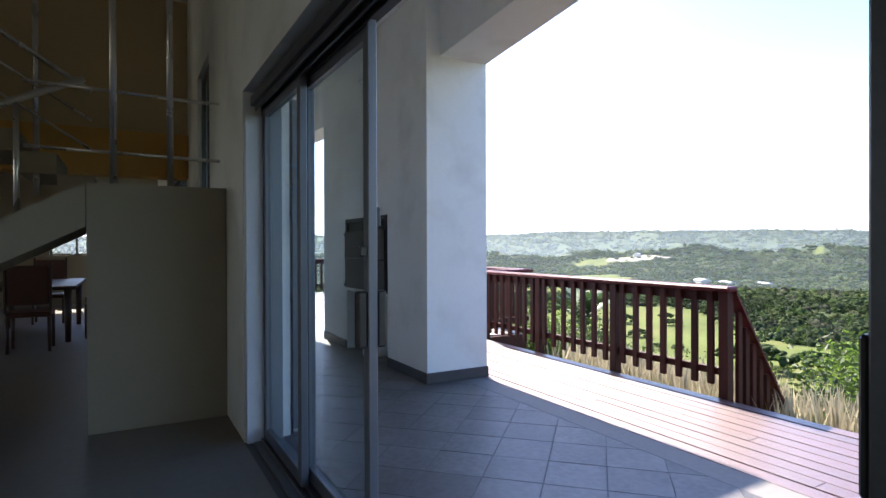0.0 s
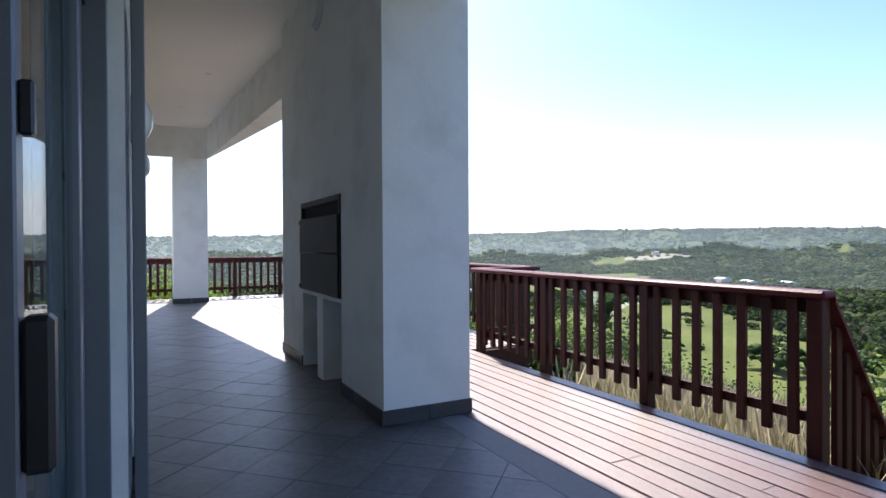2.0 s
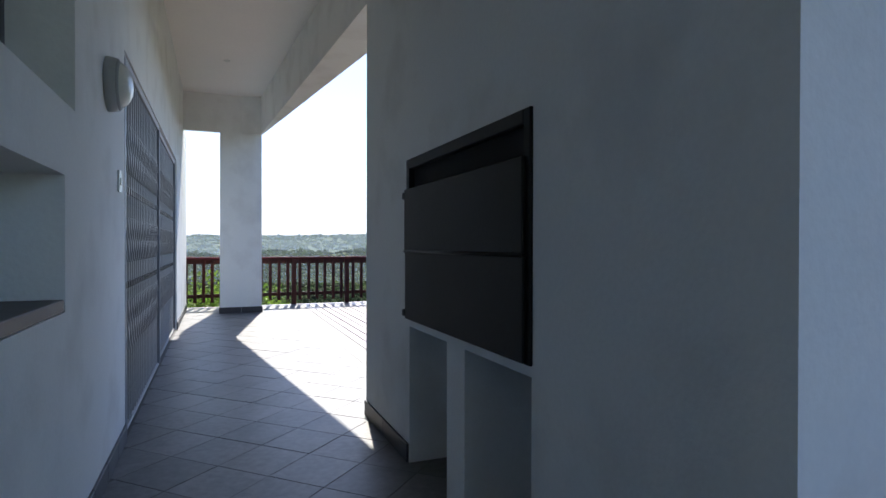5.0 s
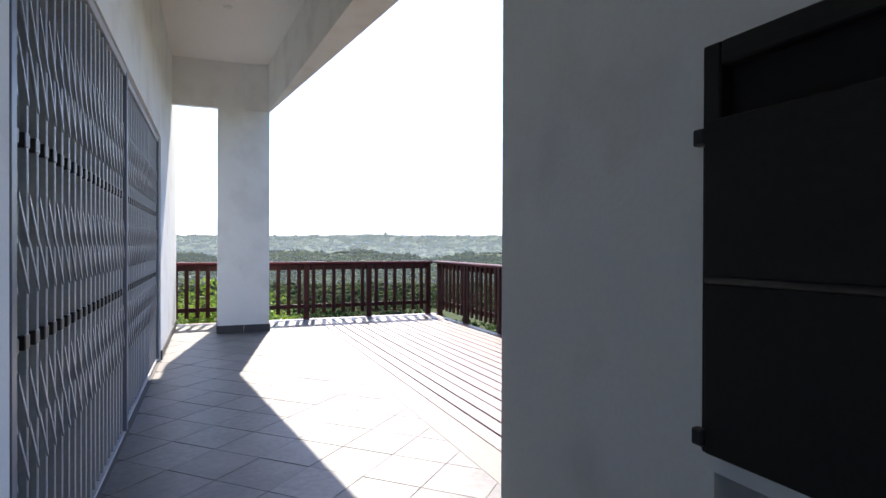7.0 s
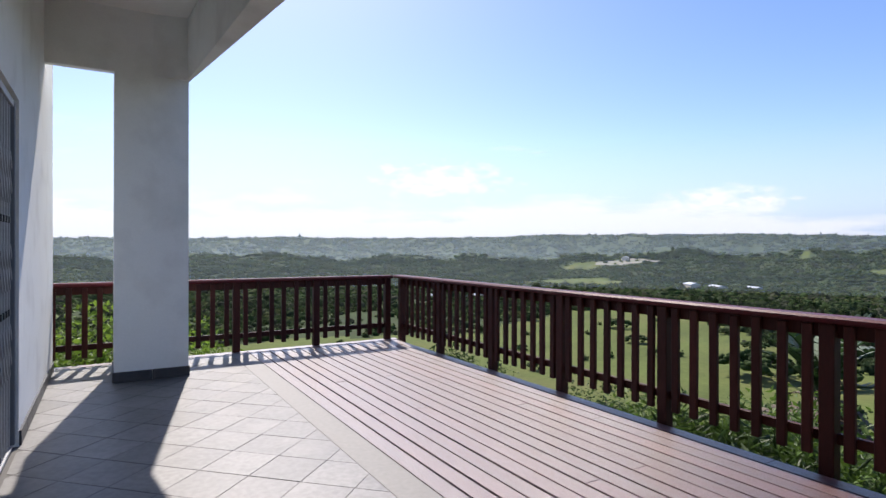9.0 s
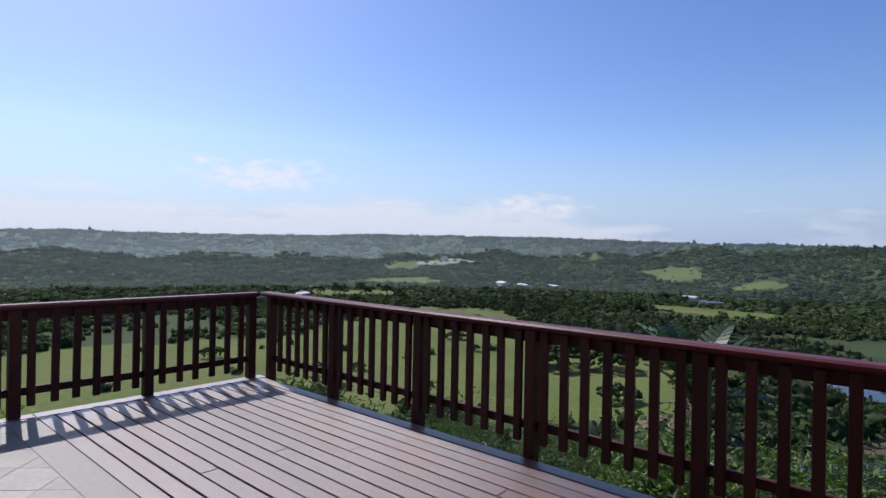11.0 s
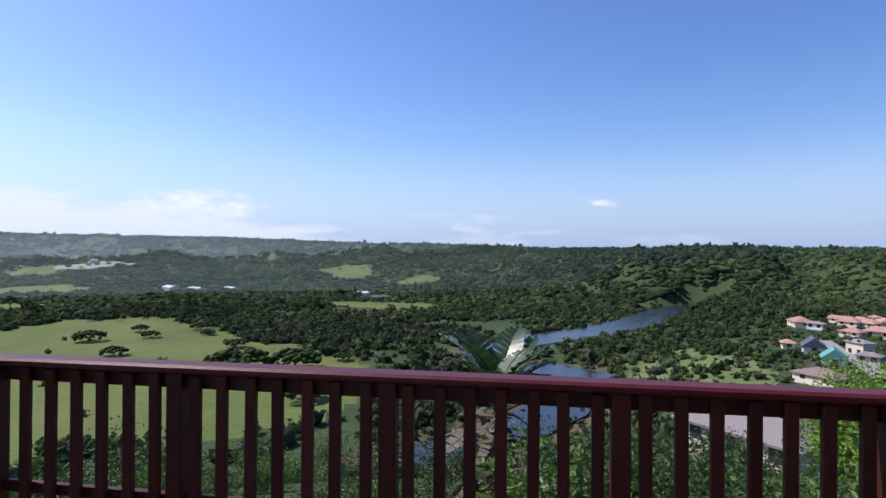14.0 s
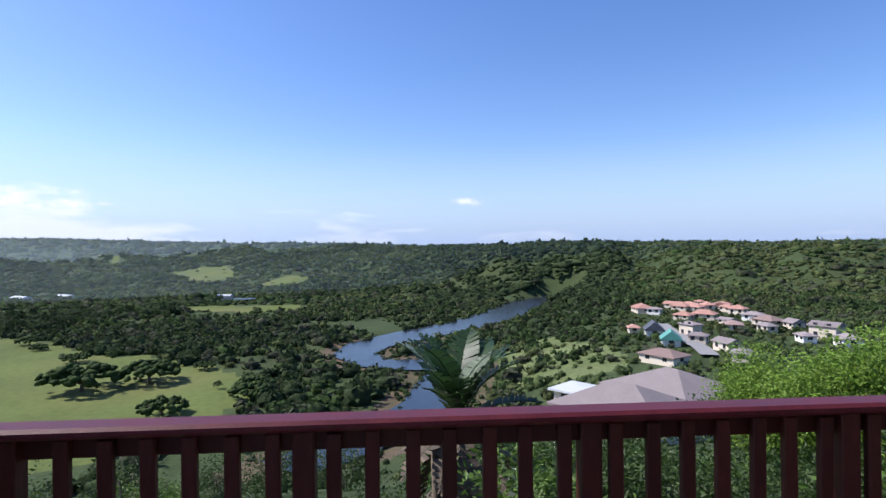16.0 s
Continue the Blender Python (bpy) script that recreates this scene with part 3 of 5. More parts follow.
# ---------------------------------------------------------------- sliding entrance door
def leaf(root, y0, y1, x, handle=False):
    fr = part("door_leaf", bx(x - 0.02, y0, 0.03, x + 0.02, y0 + 0.055, 2.19, bev=0.004), M["alu"], root, "grey aluminium sliding leaf")
    for a in ((x - 0.02, y1 - 0.055, 0.03, x + 0.02, y1, 2.19), (x - 0.018, y0 + .055, 0.03, x + 0.018, y1 - .055, 0.10), (x - 0.018, y0 + .055, 2.12, x + 0.018, y1 - .055, 2.19)):
        part("rail", bx(*a, bev=0.003), M["alu"], fr)
    p = part("pane", bx(x - 0.003, y0 + 0.055, 0.10, x + 0.003, y1 - 0.055, 2.12), M["glass"], fr, "clear glass pane")
    p.visible_shadow = False
    if handle:
        for sx in (-1, 1):
            lo, hi = sorted((x + sx * 0.021, x + sx * 0.062))
            part("handle", bx(lo, y0 + 0.004, 0.87, hi, y0 + 0.052, 1.10, bev=0.008), M["black"], fr, "black pull handle")
        part("latch", bx(x + 0.02, y0 + 0.012, 1.36, x + 0.04, y0 + 0.04, 1.44, bev=0.004), M["black"], fr, "small black latch")
        part("keeper", bx(x - 0.05, y0 + 0.01, 1.24, x - 0.02, y0 + 0.045, 1.28, bev=0.004), M["black"], fr)


def entrance_door():
    root = holder("door_1", (0, 0, 0), "grey aluminium sliding door pushed open onto the veranda", "door", kind="structure")
    y0, y1 = D1[0], D1[1]
    part("track", bx(-0.25, y0, 2.20, -0.06, y1, 2.268, bev=0.004), M["alu_dark"], root, "dark top track")
    for x in (-0.20, -0.155, -0.11):
        part("track_lip", bx(x - 0.028, y0 + .03, 2.165, x - 0.022, y1 - .03, 2.2), M["alu_dark"], root)
    part("sill", bx(-0.25, y0, -0.018, -0.06, y1, 0.012, bev=0.003), M["alu"], root, "grey threshold rails")
    for x in (-0.20, -0.155, -0.11):
        part("sill_rail", bx(x - 0.004, y0, 0.012, x + 0.004, y1, 0.03), M["alu"], root)
    part("jamb", bx(-0.183, y1 - 0.05, 0.012, -0.06, y1 - 0.002, 2.2, bev=0.004), M["alu"], root)
    part("reveal_post", bx(-0.294, y1 - 0.058, 0.004, -0.186, y1 - 0.003, 2.13, bev=0.004), M["reveal_skylit"], root, "plaster wall reveal with bluish skylight put into its colour")
    jamb = part("jamb", bx(-0.25, y0 + 0.002, 0.012, -0.06, y0 + 0.062, 2.2, bev=0.004), M["alu_dark"], root)
    part("lock_plate", bx(-0.245, y0 + 0.062, 0.99, -0.15, y0 + 0.074, 1.178, bev=0.004), M["black"], jamb, "black strike plate")
    part("sticker", bx(-0.236, y0 + 0.0742, 1.01, -0.160, y0 + 0.0752, 1.165), M["frost"], jamb, "worn white sticker")
    leaf(root, 5.38, 6.26, -0.165)
    leaf(root, 4.59, 5.50, -0.105, handle=True)


entrance_door()


# ---------------------------------------------------------------- trellis security gates
def trellis(name, y0, y1, x, pitch, label, top=2.28, flat=False):
    root = holder(name, (x, y0, 0), label, "gate", "trellis security gates")
    W = y1 - y0
    n = max(2, round(W / pitch))
    p = W / n
    part("top_track", bx(-0.025, 0, top - 0.03, 0.025, W, top + 0.015, bev=0.003), M["gate"], root)
    part("bottom_track", bx(-0.02, 0, 0.012, 0.02, W, 0.03, bev=0.002), M["gate"], root)
    part("end_post", bx(-0.022, -0.004, 0.03, 0.03, 0.046, top, bev=0.004), M["alu"], root)
    part("end_post", bx(-0.022, W - 0.046, 0.03, 0.03, W + 0.004, top, bev=0.004), M["alu"], root)
    me = mesh_of("bar", bx(-0.012, -0.008, 0.035, 0.012, 0.008, top - 0.03, bev=0.003), M["gate"])
    collar = mesh_of("collar", bx(-0.014, 0, -0.022, 0.014, max(p * 0.45, 0.016), 0.022, bev=0.003), M["black"])
    for k in range(1, n):
        piece("bar", me, root, Matrix.Translation((0, p * k, 0)))
        for z in (0.906, 1.506):
            piece("collar", collar, root, Matrix.Translation((0, p * (k - 0.5) + p * 0.2, z)))
    if flat:
        return root
    for z0, z1 in ((0.50, 0.66), (0.66, 0.82), (1.06, 1.20), (1.20, 1.34), (1.62, 1.78), (1.78, 1.94)):
        bm = bmesh.new()
        for k in range(n):
            for s, dx in ((0, 0.014), (1, -0.014)):
                za, zb = (z0, z1) if s else (z1, z0)
                a, b = Vector((dx, p * k + 0.004, za)), Vector((dx, p * (k + 1) - 0.004, zb))
                w = Vector((0, 0, 0.011))
                t = Vector((0.003, 0, 0))
                vs = [bm.verts.new(v) for v in (a - w - t, b - w - t, b + w - t, a + w - t, a - w + t, b - w + t, b + w + t, a + w + t)]
                for q in ((0, 3, 2, 1), (4, 5, 6, 7), (0, 1, 5, 4), (1, 2, 6, 5), (2, 3, 7, 6), (3, 0, 4, 7)):
                    bm.faces.new([vs[i] for i in q])
        part("lattice", bm, M["gate"], root, "row of crossed scissor straps")
    return root


trellis("security_gate", 10.19, 12.42, -0.03, 0.105, "closed grey steel trellis gate over a glass door")
trellis("security_gate", 12.44, 14.84, -0.045, 0.105, "closed grey steel trellis gate over a glass door")
trellis("folded_gate", 6.34, 6.94, 0.045, 0.03, "grey steel trellis gate folded flat beside the entrance", flat=True)


def second_door():
    root = holder("door_2", (0, 0, 0), "wide glazed sliding door behind the trellis gates", "door", kind="structure")
    y0, y1 = D2[0], D2[1]
    part("head", bx(-0.28, y0, 2.20, -0.16, y1, 2.268), M["alu_dark"], root)
    part("sill", bx(-0.28, y0, -0.018, -0.16, y1, 0.02), M["alu_dark"], root)
    k = (y1 - y0) / 4
    for i in range(4):
        fr = part("door_leaf", bx(-0.24, y0 + k * i, 0.02, -0.2, y0 + k * i + 0.06, 2.2, bev=0.003), M["alu_dark"], root)
        part("rail", bx(-0.24, y0 + k * (i + 1) - 0.05, 0.02, -0.2, y0 + k * (i + 1), 2.2, bev=0.003), M["alu_dark"], fr)
        p = part("pane", bx(-0.223, y0 + k * i + .06, 0.02, -0.217, y0 + k * (i + 1) - .05, 2.2), M["glass_dim"], fr, "clear glass pane")
        p.visible_shadow = False


second_door()


def window_small():
    root = holder("window_1", (0, 0, 0), "tall dark aluminium window set deep in the wall", "window", kind="structure")
    y0, y1, z0, z1 = WIN
    x = -0.24
    for a in ((x - .02, y0, z0, x + .02, y0 + .05, z1), (x - .02, y1 - .05, z0, x + .02, y1, z1), (x - .02, y0 + .05, z0, x + .02, y1 - .05, z0 + .05), (x - .02, y0 + .05, z1 - .05, x + .02, y1 - .05, z1), (x - .02, (y0 + y1) / 2 - .025, z0 + .05, x + .02, (y0 + y1) / 2 + .025, z1 - .05)):
        part("window_frame", bx(*a, bev=.003), M["alu_dark"], root)
    for a, b in ((y0 + .05, (y0 + y1) / 2 - .025), ((y0 + y1) / 2 + .025, y1 - .05)):
        p = part("pane", bx(x - .003, a, z0 + .05, x + .003, b, z1 - .05), M["glass"], root, "dark reflecting pane")


window_small()
structure("niche_sill", bx(-0.2, NICHE[0], NICHE[2] + 0.001, -0.004, NICHE[1], NICHE[2] + 0.045, bev=.003), M["sill"], "dark tiled sill of the wall niche", "sill")


# ---------------------------------------------------------------- braai
def braai():
    root = holder("braai", (0, 0, 0), "built-in dark steel braai with closed folding doors", "braai")
    x = CA[0]
    y0, y1, z0, z1 = 7.98, 9.26, 0.767, 1.615
    for a in ((x - .012, y0, z0, x + .03, y0 + .045, z1), (x - .012, y1 - .045, z0, x + .03, y1, z1), (x - .012, y0 + .045, z1 - .05, x + .03, y1 - .045, z1)):
        part("frame", bx(*a, bev=.004), M["braai"], root)
    part("firebox", bx(x + 0.02, y0 + .008, z0 + .002, x + 0.34, y1 - .03, z1 - .02), M["soot"], root, "sooty dark interior")
    part("upper_door", bx(x - .030, y0 + .02, 1.135, x - .014, y1 - .02, 1.455, bev=.004), M["braai"], root)
    part("lower_door", bx(x - .026, y0 + .02, z0 + .005, x - .012, y1 - .02, 1.125, bev=.004), M["braai"], root)
    bm = bmesh.new()
    rod(bm, (x - .03, y0 + .03, 1.13), (x - .03, y1 - .03, 1.13), 0.008, 8)
    part("hinge", bm, M["braai"], root)
    for y, z in ((y1 + .005, 1.42), (y1 + .005, 0.80)):
        part("catch", bx(x - .035, y - .03, z - .015, x - .012, y, z + .02, bev=.004), M["black"], root)


braai()
bm = bmesh.new()
rod(bm, (CA[0] - 0.03, 8.63, 3.33), (CA[0] + 0.002, 8.63, 3.33), 0.17, 32, 0.185)
rod(bm, (CA[0] - 0.045, 8.63, 3.33), (CA[0] - 0.03, 8.63, 3.33), 0.11, 32, 0.16)
thing("flue_cover", bm, M["wall"], "round white cover plate on the braai pillar", "cover")


# ---------------------------------------------------------------- lamps and small fittings
def wall_lamp(y, z):
    root = holder("wall_lamp", (0, y, z), "round grey bulkhead lamp with a ribbed glass dome", "lamp", "wall lamps")
    bm = bmesh.new()
    rod(bm, (0.0, 0, 0), (0.05, 0, 0), 0.135, 32, 0.13)
    part("base", bm, M["lamp_grey"], root)
    bm = bmesh.new()
    rings = []
    for k in range(7):
        a = k / 6 * math.pi / 2
        r, x = 0.112 * math.cos(a), 0.05 + 0.065 * math.sin(a)
        rings.append([bm.verts.new((x, max(r, .002) * math.cos(t * math.pi / 16), max(r, .002) * math.sin(t * math.pi / 16))) for t in range(32)])
    for a, b in zip(rings, rings[1:]):
        for t in range(32):
            bm.faces.new((a[t], a[(t + 1) % 32], b[(t + 1) % 32], b[t])).smooth = True
    bm.faces.new(rings[-1])
    part("dome", bm, M["frost"], root, "frosted glass dome")
    bm = bmesh.new()
    rod(bm, (0.05, 0, 0), (0.062, 0, 0), 0.126, 32, 0.115)
    part("ring", bm, M["lamp_grey"], root)


wall_lamp(7.26, 1.92)
wall_lamp(9.62, 1.96)
sw = holder("light_switch", (0.0, 9.95, 1.51), "small white light switch on the wall", "switch")
part("plate", bx(0, -0.04, -0.06, 0.010, 0.04, 0.06, bev=.003), M["frost"], sw)
part("rocker", bx(0.010, -0.015, -0.02, 0.016, 0.015, 0.02, bev=.002), M["frost"], sw)


def downlight(x, y):
    root = holder("downlight", (x, y, TOP), "small white recessed ceiling downlight", "downlight", "ceiling downlights")
    bm = bmesh.new()
    rod(bm, (0, 0, -0.008), (0, 0, 0.0), 0.042, 20, 0.045)
    part("ring", bm, M["frost"], root)
    bm = bmesh.new()
    rod(bm, (0, 0, -0.011), (0, 0, -0.008), 0.026, 16)
    part("bulb", bm, M["frost"], root)


for at in ((0.89, 12.38), (0.64, 14.68)):
    downlight(*at)


# ---------------------------------------------------------------- firewood box on the deck
def firewood():
    root = holder("firewood_box", (2.52, 10.01, 0), "mustard yellow wooden box on the deck", "box")
    w, d, h, t = 0.62, 0.96, 0.50, 0.035
    for a in ((0, 0, 0, w, t, h), (0, d - t, 0, w, d, h), (0, t, 0, t, d - t, h), (w - t, t, 0, w, d - t, h)):
        part("side_panel", bx(*a, bev=0.008), M["yellow"], root)
    part("base_panel", bx(t, t, 0.002, w - t, d - t, 0.03), M["yellow"], root)
    pile = holder("firewood", (2.52, 10.01, 0.03), "heap of split weathered firewood chunks in the box", "firewood")
    rnd = random.Random(8)
    for k in range(16):
        bm = bmesh.new()
        low = k < 9
        r, ln = rnd.uniform(0.075, 0.12), rnd.uniform(0.20, 0.30)
        cx, cy = (0.15 + 0.155 * (k % 3), 0.20 + 0.27 * (k // 3)) if low else (rnd.uniform(.2, .42), rnd.uniform(.3, .8))
        cz = 0.30 if low else rnd.uniform(.50, .60)
        tilt = Euler((rnd.uniform(-.5, .5), rnd.uniform(-.45, .45) + (0 if low else .9), rnd.uniform(0, 3.1))).to_matrix()
        split = rnd.choice((3, 3, 4, 5))
        rim = [rnd.uniform(.75, 1.2) for _ in range(split + 2)]
        ends = []
        for z in (-ln, -ln * .35, ln * .3, ln):
            ring = []
            for i in range(split + 2):
                a = (i / (split + 1)) * math.pi * rnd.uniform(1.12, 1.18)
                ring.append(bm.verts.new(Vector((cx, cy, cz)) + tilt @ Vector((math.cos(a) * r * rim[i] + rnd.uniform(-.008, .008), math.sin(a) * r * rim[i] - r * .4, z + rnd.uniform(-.012, .012)))))
            ends.append(ring)
        for lo, hi in zip(ends, ends[1:]):
            for i in range(len(lo)):
                bm.faces.new((lo[i], lo[(i + 1) % len(lo)], hi[(i + 1) % len(lo)], hi[i]))
        bm.faces.new(ends[0][::-1])
        bm.faces.new(ends[-1])
        part("log", bm, M["log"], pile)


firewood()

# ---------------------------------------------------------------- inside the house
structure("floor_inside", bx(-11, -5.7, -0.9, -WT, 17.25, 0.0), M["infloor"], "dim beige tiled floor inside", "floor")
structure("ceiling_inside", bx(-11, -5.7, 4.25, -WT, 17.25, 4.4), M["ceiling"], "high dim ceiling inside", "ceiling")
# never in view; the openings are added to let light into the rooms
bm = bmesh.new()
for y0, y1, z0, z1 in ((-6.0, -3.0, -0.9, 4.4), (-3.0, 2.0, -0.9, 0.9), (-3.0, 2.0, 2.6, 4.4), (2.0, 8.5, -0.9, 4.4), (8.5, 13.5, -0.9, 0.9), (8.5, 13.5, 3.4, 4.4), (13.5, 17.55, -0.9, 4.4)):
    box(bm, -11.3, y0, z0, -11, y1, z1)
structure("wall_back", bm, M["inwall"], "unseen back wall of the house with openings added for light", "wall")
structure("wall_landing", bx(-1.2, 7.0, 0.0, -WT - .004, 8.25, 1.72), M["inwall"], "solid half wall below the stair landing", "wall")
structure("wall_dining", bx(-11, 15.6, 0, -4.2, 15.8, 4.25), M["inwall"], "plain inner wall of the dining room", "wall")


# warm light grading on the upper wall, put into two colours
M["ochre"] = mat("ochre_warm_light", (0.55, 0.31, 0.09), 0.85, var=0.08, scale=1.2, spec=0.2)
M["sand"] = mat("sand_wall_tone", (0.52, 0.40, 0.24), 0.85, var=0.06, scale=1.0, spec=0.2)
structure("wall_upper", bx(-3.6, 10.0, 2.62, -WT - .004, 10.15, 4.248), M["sand"], "sand-coloured upper wall behind the stair", "wall")
structure("trim_upper", bx(-3.6, 9.90, 2.10, -WT - .004, 10.16, 2.618), M["ochre"], "ochre band that puts warm light on the upper wall", "trim")
# fill lamps added in the unseen back windows to brighten the rooms
for wy in (-0.5, 11.0):
    glow = bpy.data.lights.new("window_fill", "AREA")
    glow.shape, glow.size, glow.size_y, glow.energy, glow.color = "RECTANGLE", 1.6, 4.8, 13, (1.0, 0.93, 0.82)
    new("window_fill", glow).matrix_world = look((-10.95, wy, 1.75), (-3.0, wy + 3.0, 2.2))


def staircase():
    root = holder("staircase", (0, 0, 0), "grey concrete stair rising past a landing", "staircase", kind="structure")
    for k in range(9):
        part("step", bx(-1.2 - 0.27 * (k + 1), 8.26, 1.72 + 0.18 * k, -1.2 - 0.27 * k - .003, 9.3, 1.72 + 0.18 * (k + 1)), M["inwall"], root)
    bm = bmesh.new()
    vs = [bm.verts.new(p) for y in (7.0, 8.2) for p in ((-1.205, y, 1.72), (-1.205, y, 1.42), (-3.9, y, 0.0), (-4.2, y, 0.0), (-3.5, y, 0.45))]
    bm.faces.new(vs[:5])
    bm.faces.new(vs[5:][::-1])
    for i in range(5):
        bm.faces.new((vs[i], vs[(i + 1) % 5], vs[5 + (i + 1) % 5], vs[5 + i]))
    part("flight", bm, M["inwall"], root)
    rail = holder("stair_balustrade", (0, 0, 0), "dull steel tube balustrade on the landing", "balustrade")
    for x, y in ((-1.04, 7.06), (-0.68, 7.06), (-1.62, 8.3)):
        bm = bmesh.new()
        rod(bm, (x, y, 1.72), (x, y, 4.25), 0.022)
        part("post", bm, M["steel"], rail)
    for z in (1.93, 2.36):
        bm = bmesh.new()
        rod(bm, (-1.55, 7.06, z + .02), (-0.34, 7.06, z), 0.012)
        part("tube", bm, M["steel"], rail)
    for dz in (0.0, 0.25, 0.5):
        bm = bmesh.new()
        rod(bm, (-1.22, 8.2, 2.62 - dz), (-3.4, 8.2, 4.05 - dz), 0.022 if dz == 0 else 0.01)
        part("tube", bm, M["steel"], rail)
    bm = bmesh.new()
    rod(bm, (-1.22, 7.3, 2.50), (-2.9, 7.3, 1.65), 0.025)
    part("handrail", bm, M["steel"], rail)
    bm = bmesh.new()
    rod(bm, (-1.62, 7.3, 1.35), (-1.62, 7.3, 2.3), 0.018)
    part("post", bm, M["steel"], rail)


staircase()


def dining_table():
    root = holder("dining_table", (-2.1, 12.6, 0), "long dark wooden dining table", "table")
    part("tabletop", bx(-0.55, -1.1, 0.71, 0.55, 1.1, 0.76, bev=.01), M["darkwood"], root)
    for x in (-.45, .45):
        for y in (-1.0, 1.0):
            bm = bmesh.new()
            rod(bm, (x, y, 0), (x, y, 0.71), 0.035, 10, 0.05)
            part("leg", bm, M["darkwood"], root)


def dining_chair():
    root = holder("dining_chair", (0, 0, 0), "dark wooden dining chair with brown leather back", "chair", "chairs round the table")
    part("seat", bx(-.23, -.22, .43, .23, .22, .49, bev=.015), M["leather"], root)
    part("backrest", bx(-.21, .19, .58, .21, .235, 1.06, bev=.015), M["leather"], root)
    part("back_frame", bx(-.24, .195, .49, -.21, .235, 1.1, bev=.006), M["darkwood"], root)
    part("back_frame", bx(.21, .195, .49, .24, .235, 1.1, bev=.006), M["darkwood"], root)
    for x in (-.21, .21):
        for y in (-.2, .2):
            bm = bmesh.new()
            rod(bm, (x, y, 0), (x, y, .43), .018, 8, .024)
            part("leg", bm, M["darkwood"], root)
    return root


dining_table()
c0 = dining_chair()
c0.matrix_basis = pose(-2.0, 11.1, 0, 0, 0, 180)
for x, y, a in ((-1.25, 12.0, -90), (-1.25, 12.8, -90), (-1.3, 13.4, -95), (-2.95, 12.1, 90), (-2.95, 13.0, 90), (-2.1, 14.1, 0)):
    copy_thing(c0, pose(x, y, 0, 0, 0, a))

# ---------------------------------------------------------------- plants and the valley
for key, col, per in (("wood_dark", (0.041, 0.060, 0.027), .3), ("wood_mid", (0.046, 0.075, 0.026), .3), ("wood_olive", (0.082, 0.100, 0.040), .3), ("wood_pale", (0.085, 0.118, 0.045), .25), ("wood_grey", (0.062, 0.070, 0.044), .3)):
    M[key] = mat(key + "_leaves", col, 0.9, var=0.4, scale=0.12, fine=1.2, bump=0.3, spec=0.05, per_island=per)
M["leaf_mid"] = mat("tree_leaves", (0.050, 0.082, 0.022), 0.8, var=0.5, scale=0.4, fine=3.0, bump=1.0, spec=0.2, per_island=0.35)
M["leaf_near"] = mat("shrub_leaves", (0.045, 0.080, 0.018), 0.55, var=0.3, scale=2, fine=20, spec=0.35, per_island=0.35)
M["leaf_bright"] = mat("bright_shrub_leaves", (0.088, 0.155, 0.026), 0.55, var=0.3, scale=2, fine=20, spec=0.35, per_island=0.3)
M["leaf_crown"] = mat("sunlit_crown_leaves", (0.17, 0.275, 0.040), 0.55, var=0.35, scale=1.2, fine=12, spec=0.3, per_island=0.4)
M["leaf_big"] = mat("strelitzia_leaf", (0.030, 0.066, 0.020), 0.38, var=0.25, scale=4, fine=30, spec=0.5, per_island=0.25)
M["leaf_pale"] = mat("pale_torn_leaf", (0.30, 0.36, 0.26), 0.45, var=0.2, scale=4, fine=30, spec=0.5, per_island=0.25)
M["leaf_dead"] = mat("dry_brown_leaf", (0.085, 0.062, 0.040), 0.8, var=0.4, scale=6, fine=40, per_island=0.4)
M["trunk"] = mat("grey_bark", (0.11, 0.085, 0.06), 0.9, var=0.4, scale=4, fine=30, bump=0.5)
M["straw"] = mat("dry_plume_grass", (0.46, 0.40, 0.26), 0.9, var=0.3, scale=1, fine=8, per_island=0.35)
M["blade"] = mat("green_grass_blade", (0.17, 0.20, 0.06), 0.8, var=0.3, scale=1, fine=8, per_island=0.4)
for key in ("wood_dark", "wood_mid", "wood_olive", "wood_pale", "wood_grey", "leaf_mid", "leaf_near", "leaf_bright", "leaf_crown", "leaf_big", "leaf_pale", "blade", "straw"):
    nt = M[key].node_tree
    bsdf, out = nt.nodes["Principled BSDF"], nt.nodes["Material Output"]
    thin, both = nt.nodes.new("ShaderNodeBsdfTranslucent"), nt.nodes.new("ShaderNodeMixShader")
    both.inputs["Fac"].default_value = 0.3 if key.startswith("wood") else 0.4
    nt.links.new(bsdf.inputs["Base Color"].links[0].from_socket, thin.inputs["Color"])
    nt.links.new(bsdf.outputs["BSDF"], both.inputs[1])
    nt.links.new(thin.outputs["BSDF"], both.inputs[2])
    nt.links.new(both.outputs["Shader"], out.inputs["Surface"])


def unit_ball(level):
    bm = bmesh.new()
    bmesh.ops.create_icosphere(bm, subdivisions=level, radius=1.0)
    v = np.array([p.co[:] for p in bm.verts])
    f = np.array([[p.index for p in q.verts] for q in bm.faces])
    bm.free()
    return v, f


BALL1, BALL2 = unit_ball(1), unit_ball(2)


